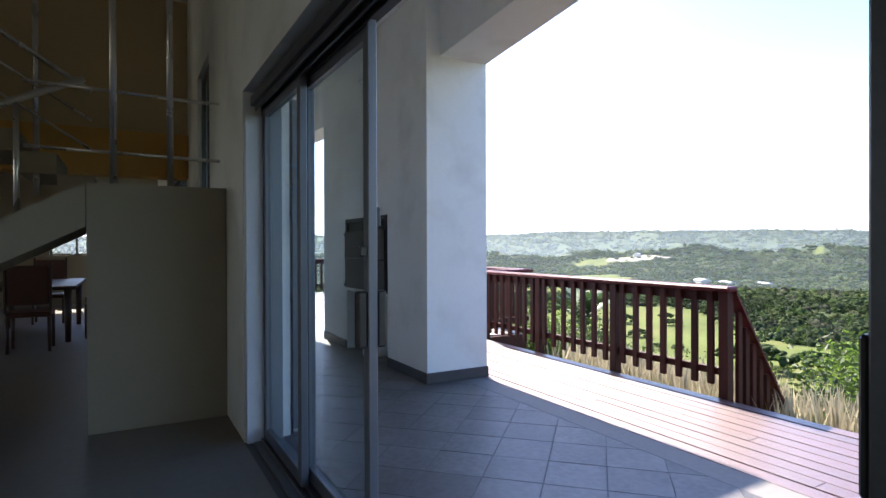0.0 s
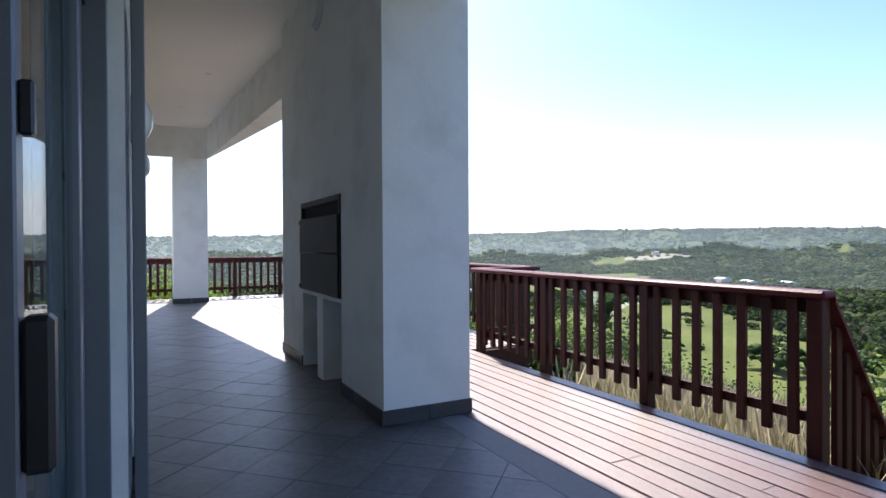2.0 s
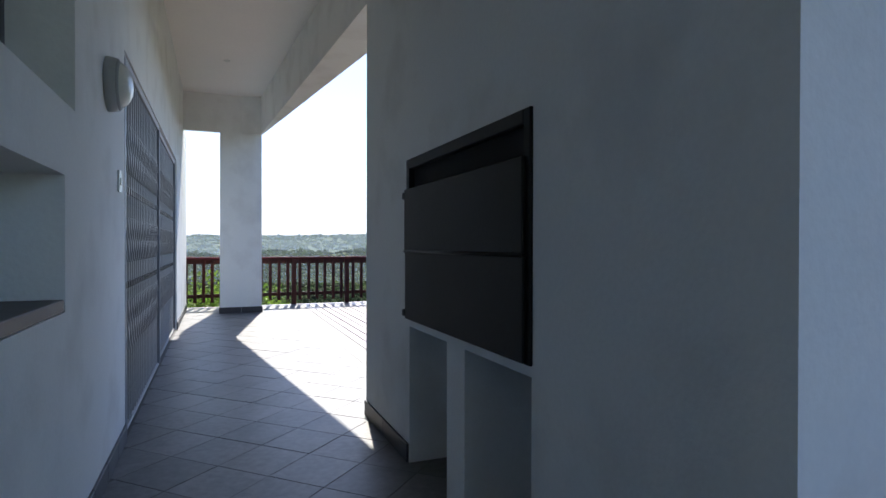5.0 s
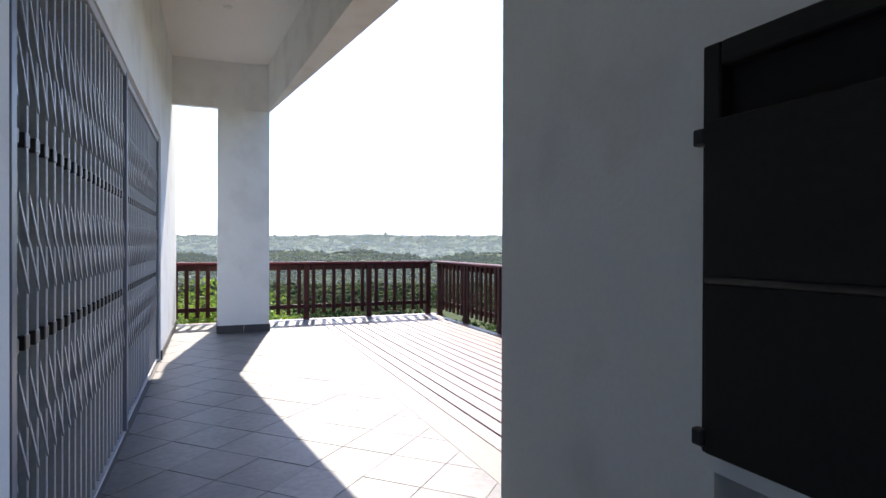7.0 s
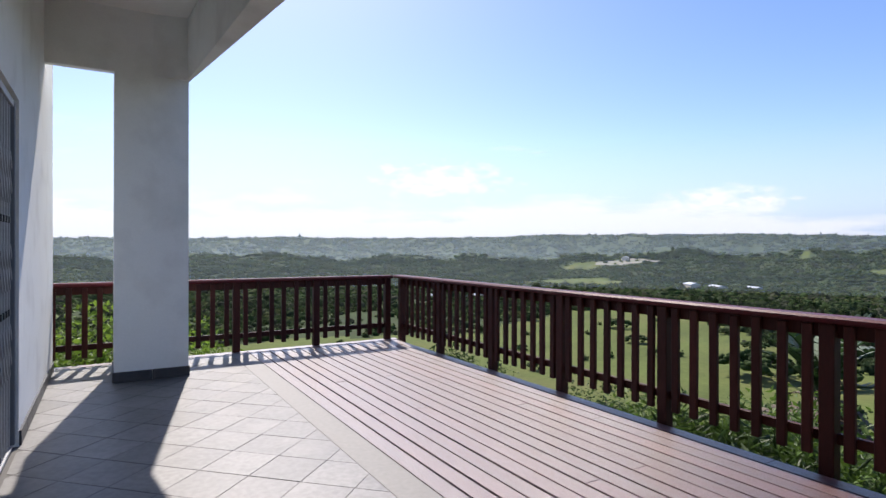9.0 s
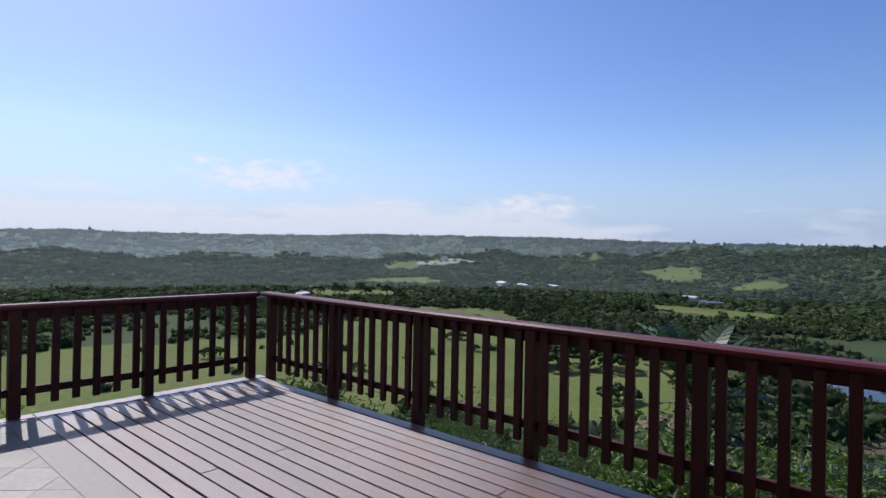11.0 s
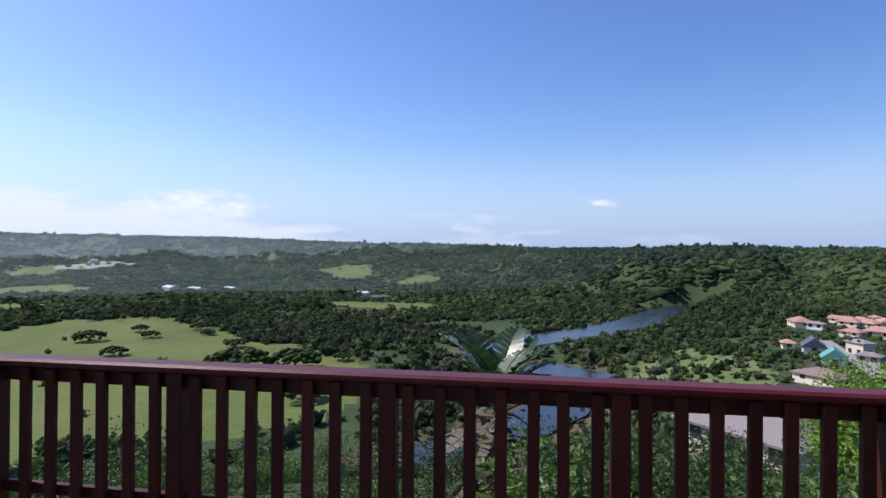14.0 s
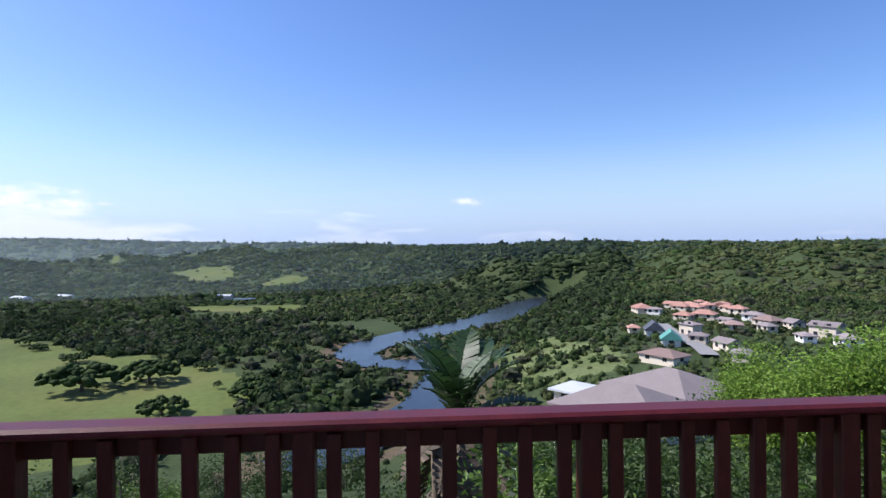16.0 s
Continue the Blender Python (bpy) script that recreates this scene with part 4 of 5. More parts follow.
def clump_mesh(name, centres, sizes, flat, ball, rng, material, rough=0.2):
    """Many uneven leaf clumps in one mesh."""
    v, f = ball
    n = len(centres)
    bumpy = 1 + rng.uniform(-rough, rough, (n, len(v), 1))
    a = rng.uniform(0, 6.28, n)
    ca, sa = np.cos(a)[:, None], np.sin(a)[:, None]
    p = v[None] * bumpy * sizes[:, None, None] * (1 + rng.uniform(-.25, .25, (n, 1, 3)))
    p[:, :, 2] *= flat
    q = p.copy()
    q[:, :, 0] = p[:, :, 0] * ca - p[:, :, 1] * sa
    q[:, :, 1] = p[:, :, 0] * sa + p[:, :, 1] * ca
    q += centres[:, None, :]
    faces = (f[None] + (np.arange(n) * len(v))[:, None, None]).reshape(-1, 3)
    me = bpy.data.meshes.new(name)
    me.from_pydata(q.reshape(-1, 3).tolist(), [], faces.tolist())
    me.polygons.foreach_set("use_smooth", np.ones(len(faces), bool))
    me.materials.append(material)
    return me


def tree_mesh(name, centres, sizes, flat, leaves, leaf, rng, tones, rough=0.3):
    """Many far tree crowns in one mesh: an uneven core with loose leaf sprays standing off it."""
    v, f = BALL1
    n = len(centres)
    form = 1 + rng.uniform(-.3, .3, (n, 1, 3))
    core = v[None] * (1 + rng.uniform(-rough, rough, (n, len(v), 1))) * sizes[:, None, None] * 0.78 * form
    core[:, :, 2] *= flat
    core += centres[:, None, :]
    d = rng.normal(0, 1, (n, leaves, 3))
    d[:, :, 2] = d[:, :, 2] * .8 + .35
    d /= np.linalg.norm(d, axis=2)[:, :, None]
    c = d * sizes[:, None, None] * form * rng.uniform(.72, 1.08, (n, leaves, 1))
    c[:, :, 2] *= flat
    c += centres[:, None, :]
    a = rng.normal(0, 1, (n, leaves, 3))
    a /= np.linalg.norm(a, axis=2)[:, :, None]
    b = np.cross(a, d + rng.normal(0, .5, (n, leaves, 3)))
    b /= np.linalg.norm(b, axis=2)[:, :, None] + 1e-6
    L = leaf * sizes[:, None, None] * rng.uniform(.6, 1.4, (n, leaves, 1))
    quad = np.stack([c - a * L, c + b * L * .7, c + a * L, c - b * L * .7], 2).reshape(-1, 3)
    k = n * len(v)
    verts = np.concatenate([core.reshape(-1, 3), quad])
    tri = (f[None] + (np.arange(n) * len(v))[:, None, None]).reshape(-1, 3)
    sq = k + np.arange(n * leaves * 4).reshape(-1, 4)
    me = bpy.data.meshes.new(name)
    me.from_pydata(verts.tolist(), [], tri.tolist() + sq.tolist())
    me.polygons.foreach_set("use_smooth", np.ones(len(tri) + len(sq), bool))
    for key in WOOD:
        me.materials.append(M[key])
    me.polygons.foreach_set("material_index", np.concatenate([np.repeat(tones, len(f)), np.repeat(tones, leaves)]).astype(np.int32))
    return me


WOOD = ("wood_dark", "wood_mid", "wood_olive", "wood_pale", "wood_grey")


def wood_tones(x, y, rng):
    """Picks tree tones by place: dark groves, olive scrub, grey thicket, a mostly dark bluff."""
    n = len(x)
    th, r = bearing(x, y), np.hypot(x - EYE0[0], y - EYE0[1])
    field = wob(x, y, 55.0, 41) + 0.7 * wob(x, y, 14.0, 43) + rng.normal(0, .55, n)
    tone = np.where(field > .75, 0, np.where(field > -.15, 1, np.where(field > -.9, 2, 3)))
    tone = np.where(rng.uniform(0, 1, n) < .12, 4, tone)
    bluff = (th > 93 + wob(x, y, 40.0, 44) * 1.5) & (th < 111.5 + wob(x, y, 40.0, 45) * .8) & (r > 425)
    tone = np.where(bluff & (rng.uniform(0, 1, n) < .75), 0, tone)
    scrub = (th > 111.5) & (r > 330) & ~bluff
    tone = np.where(scrub & (tone == 0), 1, tone)
    tone = np.where(scrub & (rng.uniform(0, 1, n) < .45), 2, tone)
    bank = (th > 56) & (th < 92) & (r > 170) & (r < 345)
    return np.where(bank & (rng.uniform(0, 1, n) < .5), np.where(rng.uniform(0, 1, n) < .7, 0, 4), tone)


# village houses: place, width, kind
HOUSES = [(249, -92, 10.2, "red"), (261, -113, 8.1, "red"), (250, -111, 7.2, "red"), (257, -118, 5.8, "red"), (247, -116, 6.7, "red"), (263, -127, 5, "red"), (248, -122, 5.7, "red"),
          (249, -128, 5.4, "red"), (254, -133, 5.2, "red"), (240, -127, 6.4, "red"), (231, -126, 6.2, "red"), (220, -105, 8.6, "red"), (221, -97, 6.6, "red"), (241, -94, 5.5, "white"),
          (190, -63, 4.6, "red"), (178, -77, 6, "tall"), (164, -72, 5, "grey"), (204, -105, 5.6, "grey"), (190, -99, 7, "rust"), (213, -121, 7, "white"),
          (198, -117, 8.6, "rust"), (190, -121, 5.4, "grey"), (149, -72, 6.2, "grey"), (136, -68, 5.6, "grey"), (184, -107, 5.6, "grey"), (167, -115, 7.7, "tall"), (154, -111, 6.5, "white"), (163, -105, 5.4, "white"),
          (136, -48, 9.6, "rust"), (183, -67, 6.8, "steep"), (161, -62, 6.2, "green")]


def village_room(x, y):
    """Clear ground round each house and towards the deck."""
    free = np.ones(np.shape(x), bool)
    for hx, hy, w, _ in HOUSES:
        r = math.hypot(hx, hy - 16)
        ux, uy = -hx / r, (16 - hy) / r
        a = (x - hx) * ux + (y - hy) * uy
        b = np.abs((x - hx) * uy - (y - hy) * ux)
        free &= ~((a > -w * .6) & (a < 4.5) & (b < w * .55 + .6))
    return free


def road_gap(x, y):
    best = np.full(np.shape(x), 1e9)
    for (ax, ay), (ex, ey) in zip(ROAD, ROAD[1:]):
        dx, dy = ex - ax, ey - ay
        t = np.clip(((x - ax) * dx + (y - ay) * dy) / (dx * dx + dy * dy), 0, 1)
        best = np.minimum(best, np.hypot(x - ax - t * dx, y - ay - t * dy))
    return best


ROAD = [(140, -62), (152, -66), (170, -70), (184, -74), (205, -80)]


def woods():
    rng = np.random.RandomState(21)
    for name, r0, r1, n, s0, s1, leaves, leaf, label in (
            ("bushland", 34, 125, 1500, 0.5, 1.3, 120, 0.12, "scattered dark green bushes on the slope and riverbank"),
            ("woodland", 110, 420, 21000, 1.1, 2.6, 20, 0.32, "dense dark green riverside trees and bushes"),
            ("hill_woods", 400, 1000, 46000, 2.0, 4.4, 3, 0.45, "wooded green hillside across the valley"),
            ("far_woods", 950, 2000, 22000, 4.0, 8.5, 2, 0.5, "distant hazy wooded ridge")):
        th = np.radians(rng.uniform(-42, 142, n))
        r = np.sqrt(rng.uniform(r0 ** 2, r1 ** 2, n))
        x, y = EYE0[0] + r * np.sin(th), EYE0[1] + r * np.cos(th)
        grove = wob(x, y, 30.0, 31) + rng.uniform(-.8, .8, n)
        deg = np.degrees(th)
        keep = (river_gap(x, y) > 1.5) & (~pasture(x, y) | (rng.uniform(0, 1, n) < 0.012)) & village_room(x, y) & (road_gap(x, y) > 3.2)
        keep &= ~(meadow(x, y) & (rng.uniform(0, 1, n) < .5)) & ~(bare(x, y) & (rng.uniform(0, 1, n) < .9))
        keep &= ~((np.abs(x - 478) < 17) & (np.abs(y - 153) < 16))
        if r0 < 300:
            keep &= (grove > (-0.35 if r0 > 100 else 0.2)) | ((deg > 96) & (r > 100))
        else:
            keep &= grove > -1.7
        x, y, deg = x[keep], y[keep], deg[keep]
        tones = wood_tones(x, y, rng)
        s = rng.uniform(s0, s1, len(x)) * np.where(rng.uniform(0, 1, len(x)) < .14, 1.5, 1) * np.where((deg > 104) & (r[keep] < 300), .66, 1) * np.array([1.2, 1.0, .85, .8, 1.05])[tones]
        s = np.where(river_gap(x, y) < 10, np.minimum(s, np.where(r[keep] < 250, 1.0, 2.2)), s)
        z = ground_z(x, y) + s * (0.35 if r0 < 300 else 0.1)
        me = tree_mesh(name, np.stack([x, y, z], 1), s, 0.85 if r0 < 300 else 0.55 if r0 < 900 else 0.42, leaves, leaf, rng, tones, 0.36)
        tagged(new(name, me), label, "trees", kind="stuff")


woods()


def pasture_tree(at, radius, height, seed, label="spreading flat-topped tree on the pasture"):
    rng = np.random.RandomState(seed)
    x, y = at
    z = float(ground_z(x, y))
    root = holder("tree", (x, y, z), label, "tree", "pasture trees")
    bm = bmesh.new()
    rod(bm, (0, 0, -0.5), (0, 0, height * 0.36), radius * 0.06, 8, radius * 0.045)
    for k in range(6):
        a = k * 1.05 + rng.uniform(0, .6)
        rod(bm, (0, 0, height * rng.uniform(.25, .4)), (math.cos(a) * radius * .6, math.sin(a) * radius * .6, height * .72), radius * .04, 6, radius * .018)
    part("trunk", bm, M["trunk"], root)
    n = 110
    a, r = rng.uniform(0, 6.28, n), radius * np.sqrt(rng.uniform(0, 1, n)) * rng.uniform(.85, 1.1, n)
    c = np.stack([r * np.cos(a), r * np.sin(a), height * (0.56 + 0.34 * (1 - (r / radius) ** 2) + rng.uniform(-.2, .08, n))], 1)
    me = clump_mesh("crown", c, rng.uniform(.08, .17, n) * radius, 0.75, BALL1, rng, M["leaf_mid"], 0.4)
    ob = new("crown", me)
    ob.parent = root


TREES = [(172, 109, 10.3, 7.8), (181, 94, 8.7, 6.6), (216, 135, 4.7, 3.5), (197, 83, 3.7, 2.8), (167, 59, 5.3, 4.1), (217, 204, 6.3, 4.8), (189, 169, 4.6, 3.5),
         (233, 187, 4.2, 3.2), (174, 147, 2.2, 2.6), (170, 70, 1.3, 2.6), (247, 167, 3.4, 2.6), (144, 75, 5.8, 4.4), (156, 57, 5.9, 4.5), (262, 180, 5, 4.0),
         (250, 205, 4, 3.6), (118, 150, 2.5, 2.6), (95, 200, 4, 4.0), (150, 230, 3.5, 3.6), (200, 250, 5, 4.8)]
for k, (tx, ty, tr, thh) in enumerate(TREES):
    pasture_tree((tx, ty), tr, thh, 100 + k)
rng_p = random.Random(5)
for k in range(34):
    u = rng_p.random()
    pasture_tree((330 + rng_p.uniform(-45, 55), 215 + rng_p.uniform(-55, 45)), rng_p.uniform(1.8, 2.8), rng_p.uniform(6, 8.5), 300 + k, "tall slim palm-like tree in a planted grove")
for k in range(14):
    pasture_tree((rng_p.uniform(225, 330), rng_p.uniform(300, 420)), rng_p.uniform(3, 5), rng_p.uniform(7, 11), 400 + k, "tall dark tree beside a far field")


# ---------------------------------------------------------------- village and far buildings
M["roof_rust"] = mat("weathered_brown_roof", (0.25, 0.175, 0.15), 0.8, var=0.2, scale=0.6, fine=5, obvar=0.2)
M["roof_dark"] = mat("dark_steep_roof", (0.07, 0.075, 0.09), 0.6, var=0.2, obvar=0.1)
M["whitewash"] = mat("white_house_plaster", (0.72, 0.70, 0.66), 0.9, var=0.08, obvar=0.1)
M["roof_red"] = mat("terracotta_roof", (0.35, 0.19, 0.145), 0.8, var=0.2, scale=0.6, fine=5, obvar=0.2)
M["roof_grey"] = mat("grey_tile_roof", (0.23, 0.195, 0.19), 0.75, var=0.15, scale=0.6, fine=5, obvar=0.15)
M["roof_green"] = mat("green_sheet_roof", (0.10, 0.30, 0.25), 0.6, var=0.1, obvar=0.1)
M["roof_white"] = mat("white_sheet_roof", (0.5, 0.52, 0.54), 0.5, var=0.06)
M["house"] = mat("house_plaster", (0.62, 0.54, 0.44), 0.9, var=0.08, obvar=0.15)
M["pane"] = mat("dark_window_pane", (0.03, 0.035, 0.045), 0.15, var=0.1)
M["road"] = mat("grey_road", (0.23, 0.225, 0.22), 0.9, var=0.15)


def house(at, w, d, h, rot, roof, label, z=None, pitch=0.45, walls="house", gable=False):
    x, y = at
    z = float(ground_z(x, y)) if z is None else z
    root = holder("house", pose(x, y, z, 0, 0, rot), label, "house", "valley houses")
    part("wall", bx(-w / 2, -d / 2, -2.5, w / 2, d / 2, h), M[walls], root)
    bm = bmesh.new()
    o, top = 0.5, h + d / 2 * pitch
    c = [(-w / 2 - o, -d / 2 - o), (w / 2 + o, -d / 2 - o), (w / 2 + o, d / 2 + o), (-w / 2 - o, d / 2 + o)]
    lo = [bm.verts.new((px, py, h)) for px, py in c]
    base = [bm.verts.new((px, py, h - 0.22)) for px, py in c]
    inset = w / 2 + o if gable else max(w / 2 - d / 2, 0.4)
    a, b = bm.verts.new((-inset, 0, top)), bm.verts.new((inset, 0, top))
    for q in ((lo[0], lo[1], b, a), (lo[2], lo[3], a, b), (lo[1], lo[2], b), (lo[3], lo[0], a), base[::-1]):
        bm.faces.new(q)
    for i in range(4):
        bm.faces.new((base[i], base[(i + 1) % 4], lo[(i + 1) % 4], lo[i]))
    part("roof", bm, M[roof], root)
    for s in (-1, 1):
        k = max(2, int(w / 3.2))
        for i in range(k):
            for zz in ((1.0,) if h < 4 else (1.0, 3.8)):
                px = -w / 2 + w * (i + .5) / k
                part("window", bx(px - .6, s * (d / 2) - .03, zz, px + .6, s * (d / 2) + .03, zz + 1.25), M["pane"], root)
    for s in (-1, 1):
        part("window", bx(s * (w / 2) - .03, -.7, 1.0, s * (w / 2) + .03, .7, 2.25), M["pane"], root)


hr = random.Random(3)
KINDS = {"red": ("roof_red", "house", "plastered village house with a terracotta tiled roof"), "rust": ("roof_rust", "house", "plastered village house with a weathered brown roof"),
         "grey": ("roof_grey", "house", "plastered village house with a grey hipped roof"), "white": ("roof_grey", "whitewash", "whitewashed village house with a grey roof"),
         "tall": ("roof_grey", "house", "two-storey plastered village house with a hipped roof"), "steep": ("roof_dark", "whitewash", "white gabled house with a steep dark roof"),
         "green": ("roof_green", "whitewash", "white house with a steep green sheet roof")}
for hx, hy, w, kind_ in HOUSES:
    roof, walls, label = KINDS[kind_]
    steep = kind_ in ("steep", "green")
    house((hx, hy), w, w * hr.uniform(.62, .85), 4.2 if kind_ == "tall" else hr.uniform(2.0, 2.6), hr.uniform(-40, 50), roof, label, walls=walls, pitch=0.95 if steep else hr.uniform(.4, .6), gable=steep or hr.random() < .25)
house((57.0, -6.0), 11, 8.5, 2.6, 40, "roof_grey", "near house below the deck with a broad grey tiled roof", z=-16.6, pitch=0.5)
house((63.0, -14.0), 11, 9.5, 2.8, 25, "roof_grey", "near house with a hipped grey tiled roof", z=-16.8, pitch=0.45)
house((61.5, -3.8), 6, 3.8, 2.4, 40, "roof_white", "low outbuilding with a pale flat sheet roof", z=-16.0, pitch=0.12)
bm = bmesh.new()
prev = None
for (rx, ry) in ROAD:
    z = float(ground_z(rx, ry)) + .9
    row = (bm.verts.new((rx + .8, ry + 2.2, z)), bm.verts.new((rx - .8, ry - 2.2, z)))
    if prev:
        bm.faces.new((prev[0], row[0], row[1], prev[1]))
    prev = row
structure("road", bm, M["road"], "narrow grey village road", "road")


def shed(at, w, d, h, rot, label):
    x, y = at
    root = holder("farm_building", pose(x, y, float(ground_z(x, y)), 0, 0, rot), label, "building", "far farm buildings")
    part("wall", bx(-w / 2, -d / 2, -2, w / 2, d / 2, h), M["house"], root)
    bm = bmesh.new()
    vs = [bm.verts.new(p) for sx in (-w / 2 - .5, w / 2 + .5) for p in ((sx, -d / 2 - .5, h), (sx, 0, h + d * .16), (sx, d / 2 + .5, h))]
    for q in ((0, 3, 4, 1), (1, 4, 5, 2), (0, 1, 2), (3, 5, 4), (0, 2, 5, 3)):
        bm.faces.new([vs[i] for i in q])
    part("roof", bm, M["roof_white"], root)


shed((498, 362), 20, 10, 4.0, 55, "long far building with white roofs")
shed((510, 343), 22, 8, 2.6, 55, "long far building with white roofs")
shed((530, 318), 18, 6, 2.4, 60, "low far shed with a pale roof")
shed((494, 168), 14, 6, 3.0, 75, "far pale shed beside a pond")
shed((247, 376), 34, 7, 3.2, 30, "long low white farm building near the field")
shed((222, 392), 18, 6, 3.0, 28, "low white farm shed near the field")
shed((720, 640), 40, 10, 4, 40, "far pale buildings on bare ground")
"""pond"""
bm = bmesh.new()
ring = [bm.verts.new((479 + 13 * math.cos(a), 153 + 15 * math.sin(a), -36.9)) for a in [k * .2618 for k in range(24)]]
bm.faces.new(ring)
structure("water_pond", bm, M["water"], "small pale blue pond in the valley", "pond")


# ---------------------------------------------------------------- leaves near the deck
def leaf_cloud(name, n, radius, height, size, material, seed, long=2.2):
    """A shrub's leaves: many small folded blades in an uneven dome."""
    rng = np.random.RandomState(seed)
    lobes = np.clip(rng.normal(0, 1, (9, 3)), -1.4, 1.4) * np.array([radius * .5, radius * .5, height * .22]) + np.array([0, 0, height * .55])
    c = lobes[rng.randint(0, 9, n)] + np.clip(rng.normal(0, 1, (n, 3)), -1.7, 1.7) * np.array([radius * .3, radius * .3, height * .2])
    c[:, 2] = np.abs(c[:, 2])
    d = rng.normal(0, 1, (n, 3))
    d[:, 2] = d[:, 2] * .6 + .25
    d /= np.linalg.norm(d, axis=1)[:, None]
    s = np.cross(d, rng.normal(0, 1, (n, 3)))
    s /= np.linalg.norm(s, axis=1)[:, None]
    up = np.cross(d, s)
    L = (size * rng.uniform(.6, 1.4, n))[:, None]
    w = L / long / 2
    p = np.stack([c, c + d * L * .5 + s * w + up * w * .4, c + d * L, c + d * L * .5 - s * w + up * w * .4], 1)
    faces = (np.array([[0, 1, 2], [0, 2, 3]])[None] + (np.arange(n) * 4)[:, None, None]).reshape(-1, 3)
    me = bpy.data.meshes.new(name)
    me.from_pydata(p.reshape(-1, 3).tolist(), [], faces.tolist())
    me.materials.append(material)
    return me


def shrub(at, me, stem_h, scale, rot, label, group="slope shrubs"):
    x, y = at
    root = holder("shrub", pose(x, y, float(ground_z(x, y)), 0, 0, rot), label, "shrub", group)
    root.scale = (scale, scale, scale)
    bm = bmesh.new()
    for k in range(5):
        a = k * 1.3
        rod(bm, (0, 0, -0.3), (math.cos(a) * .35 * stem_h, math.sin(a) * .35 * stem_h, stem_h), .025, 5, .01)
    part("stem", bm, M["trunk"], root)
    ob = new("leaves", me)
    ob.parent = root
    return root


L1 = leaf_cloud("leaves", 2200, 0.75, 1.2, 0.07, M["leaf_near"], 1)
L2 = leaf_cloud("leaves", 2200, 0.75, 1.0, 0.08, M["leaf_bright"], 2)
L3 = leaf_cloud("leaves", 1300, 0.6, 0.8, 0.19, M["leaf_near"], 3, long=6)
L7 = leaf_cloud("leaves", 2600, 0.7, 1.05, 0.075, M["leaf_crown"], 4, long=1.8)
sr = random.Random(77)
for k in range(64):
    x, y = sr.uniform(4.9, 17), sr.uniform(3.5, 24)
    me, lab = ((L1, "small-leaved dark green shrub on the slope"), (L2, "bright green leafy shrub on the slope"), (L3, "clump of long strap leaves on the slope"))[k % 3]
    if y > 13.0 and x < 8.0 and y < 17.5:
        x += 4
    shrub((x, y), me, 0.7, sr.uniform(.7, 1.25), sr.uniform(0, 360), lab)
for k in range(16):
    shrub((sr.uniform(4.75, 5.3), 9.4 + 0.28 * k), L3 if k % 3 else L2, 0.35, sr.uniform(.75, 1.0), sr.uniform(0, 360), "strap-leaved garden plant beside the deck edge", "deck edge plants")
for k in range(40):
    x, y = sr.uniform(12, 40), sr.uniform(-12, 40)
    if 96 < bearing(x, y) < 124:
        continue
    shrub((x, y), (L1, L2, L1)[k % 3], 0.9, sr.uniform(1.3, 2.6), sr.uniform(0, 360), "large rounded green bush on the slope")


for k in range(46):
    a, d = radians(sr.uniform(103, 134)), sr.uniform(7, 24)
    x, y = EYE0[0] + d * math.sin(a), EYE0[1] + d * math.cos(a)
    room = 1.58 - d * 0.33 - float(ground_z(x, y))
    if room > 0.4 and x > 5.2:
        shrub((x, y), (L1, L3, L2, L1)[k % 4], 0.5, min(room / 1.25, 2.0), sr.uniform(0, 360), "leafy green shrub on the slope below the deck")


def crown_tree(at, top, me, size, label, group):
    """A tree on the slope whose crown tops out at the given height."""
    x, y = at
    g = float(ground_z(x, y))
    root = holder("tree", (x, y, g), label, "tree", group)
    h = top - g - 3.5 * size
    bm = bmesh.new()
    rod(bm, (0, 0, -.4), (.1, .05, h + 1.2 * size), .2 * size, 9, .12 * size)
    for k in range(7):
        a = k * .93
        rod(bm, (.06, .03, h * .8 + .1 * k * size), (math.cos(a) * 1.5 * size, math.sin(a) * 1.5 * size, h + (1.5 + .2 * (k % 3)) * size), .06 * size, 6, .02 * size)
    part("trunk", bm, M["trunk"], root)
    ob = new("crown", me)
    ob.parent = root
    ob.matrix_basis = pose(0, 0, h, 0, 0, x * 77) @ Matrix.Scale(size, 4)


L5 = leaf_cloud("crown", 15000, 2.3, 3.4, 0.15, M["leaf_crown"], 15, long=1.9)
L6 = leaf_cloud("crown", 12000, 2.3, 3.4, 0.15, M["leaf_near"], 16, long=1.9)
for at, top, size in (((12.5, 7.4), -.42, .58), ((13.9, 8.2), -.95, .5), ((13.0, 5.8), -.45, .6)):
    crown_tree(at, top, L5, size, "broad bright green leafy tree below the deck", "bright trees")
for at, top, size in (((26.0, -1.2), -4.2, 1), ((25.5, -6.5), -3.2, 1), ((33.0, 4.6), -8.2, 1), ((22.0, -2.2), -3.4, 1), ((18.0, 5.2), -2.6, .7)):
    crown_tree(at, top, L6, size, "dark green leafy tree below the deck", "slope trees")
for at, sc in (((0.1, 18.6), 1.15), ((0.8, 18.8), 1.05), ((1.6, 19.2), 1.0)):
    shrub(at, L7, 0.8, sc, at[0] * 90, "bright leafy bush behind the end railing", "end bushes")


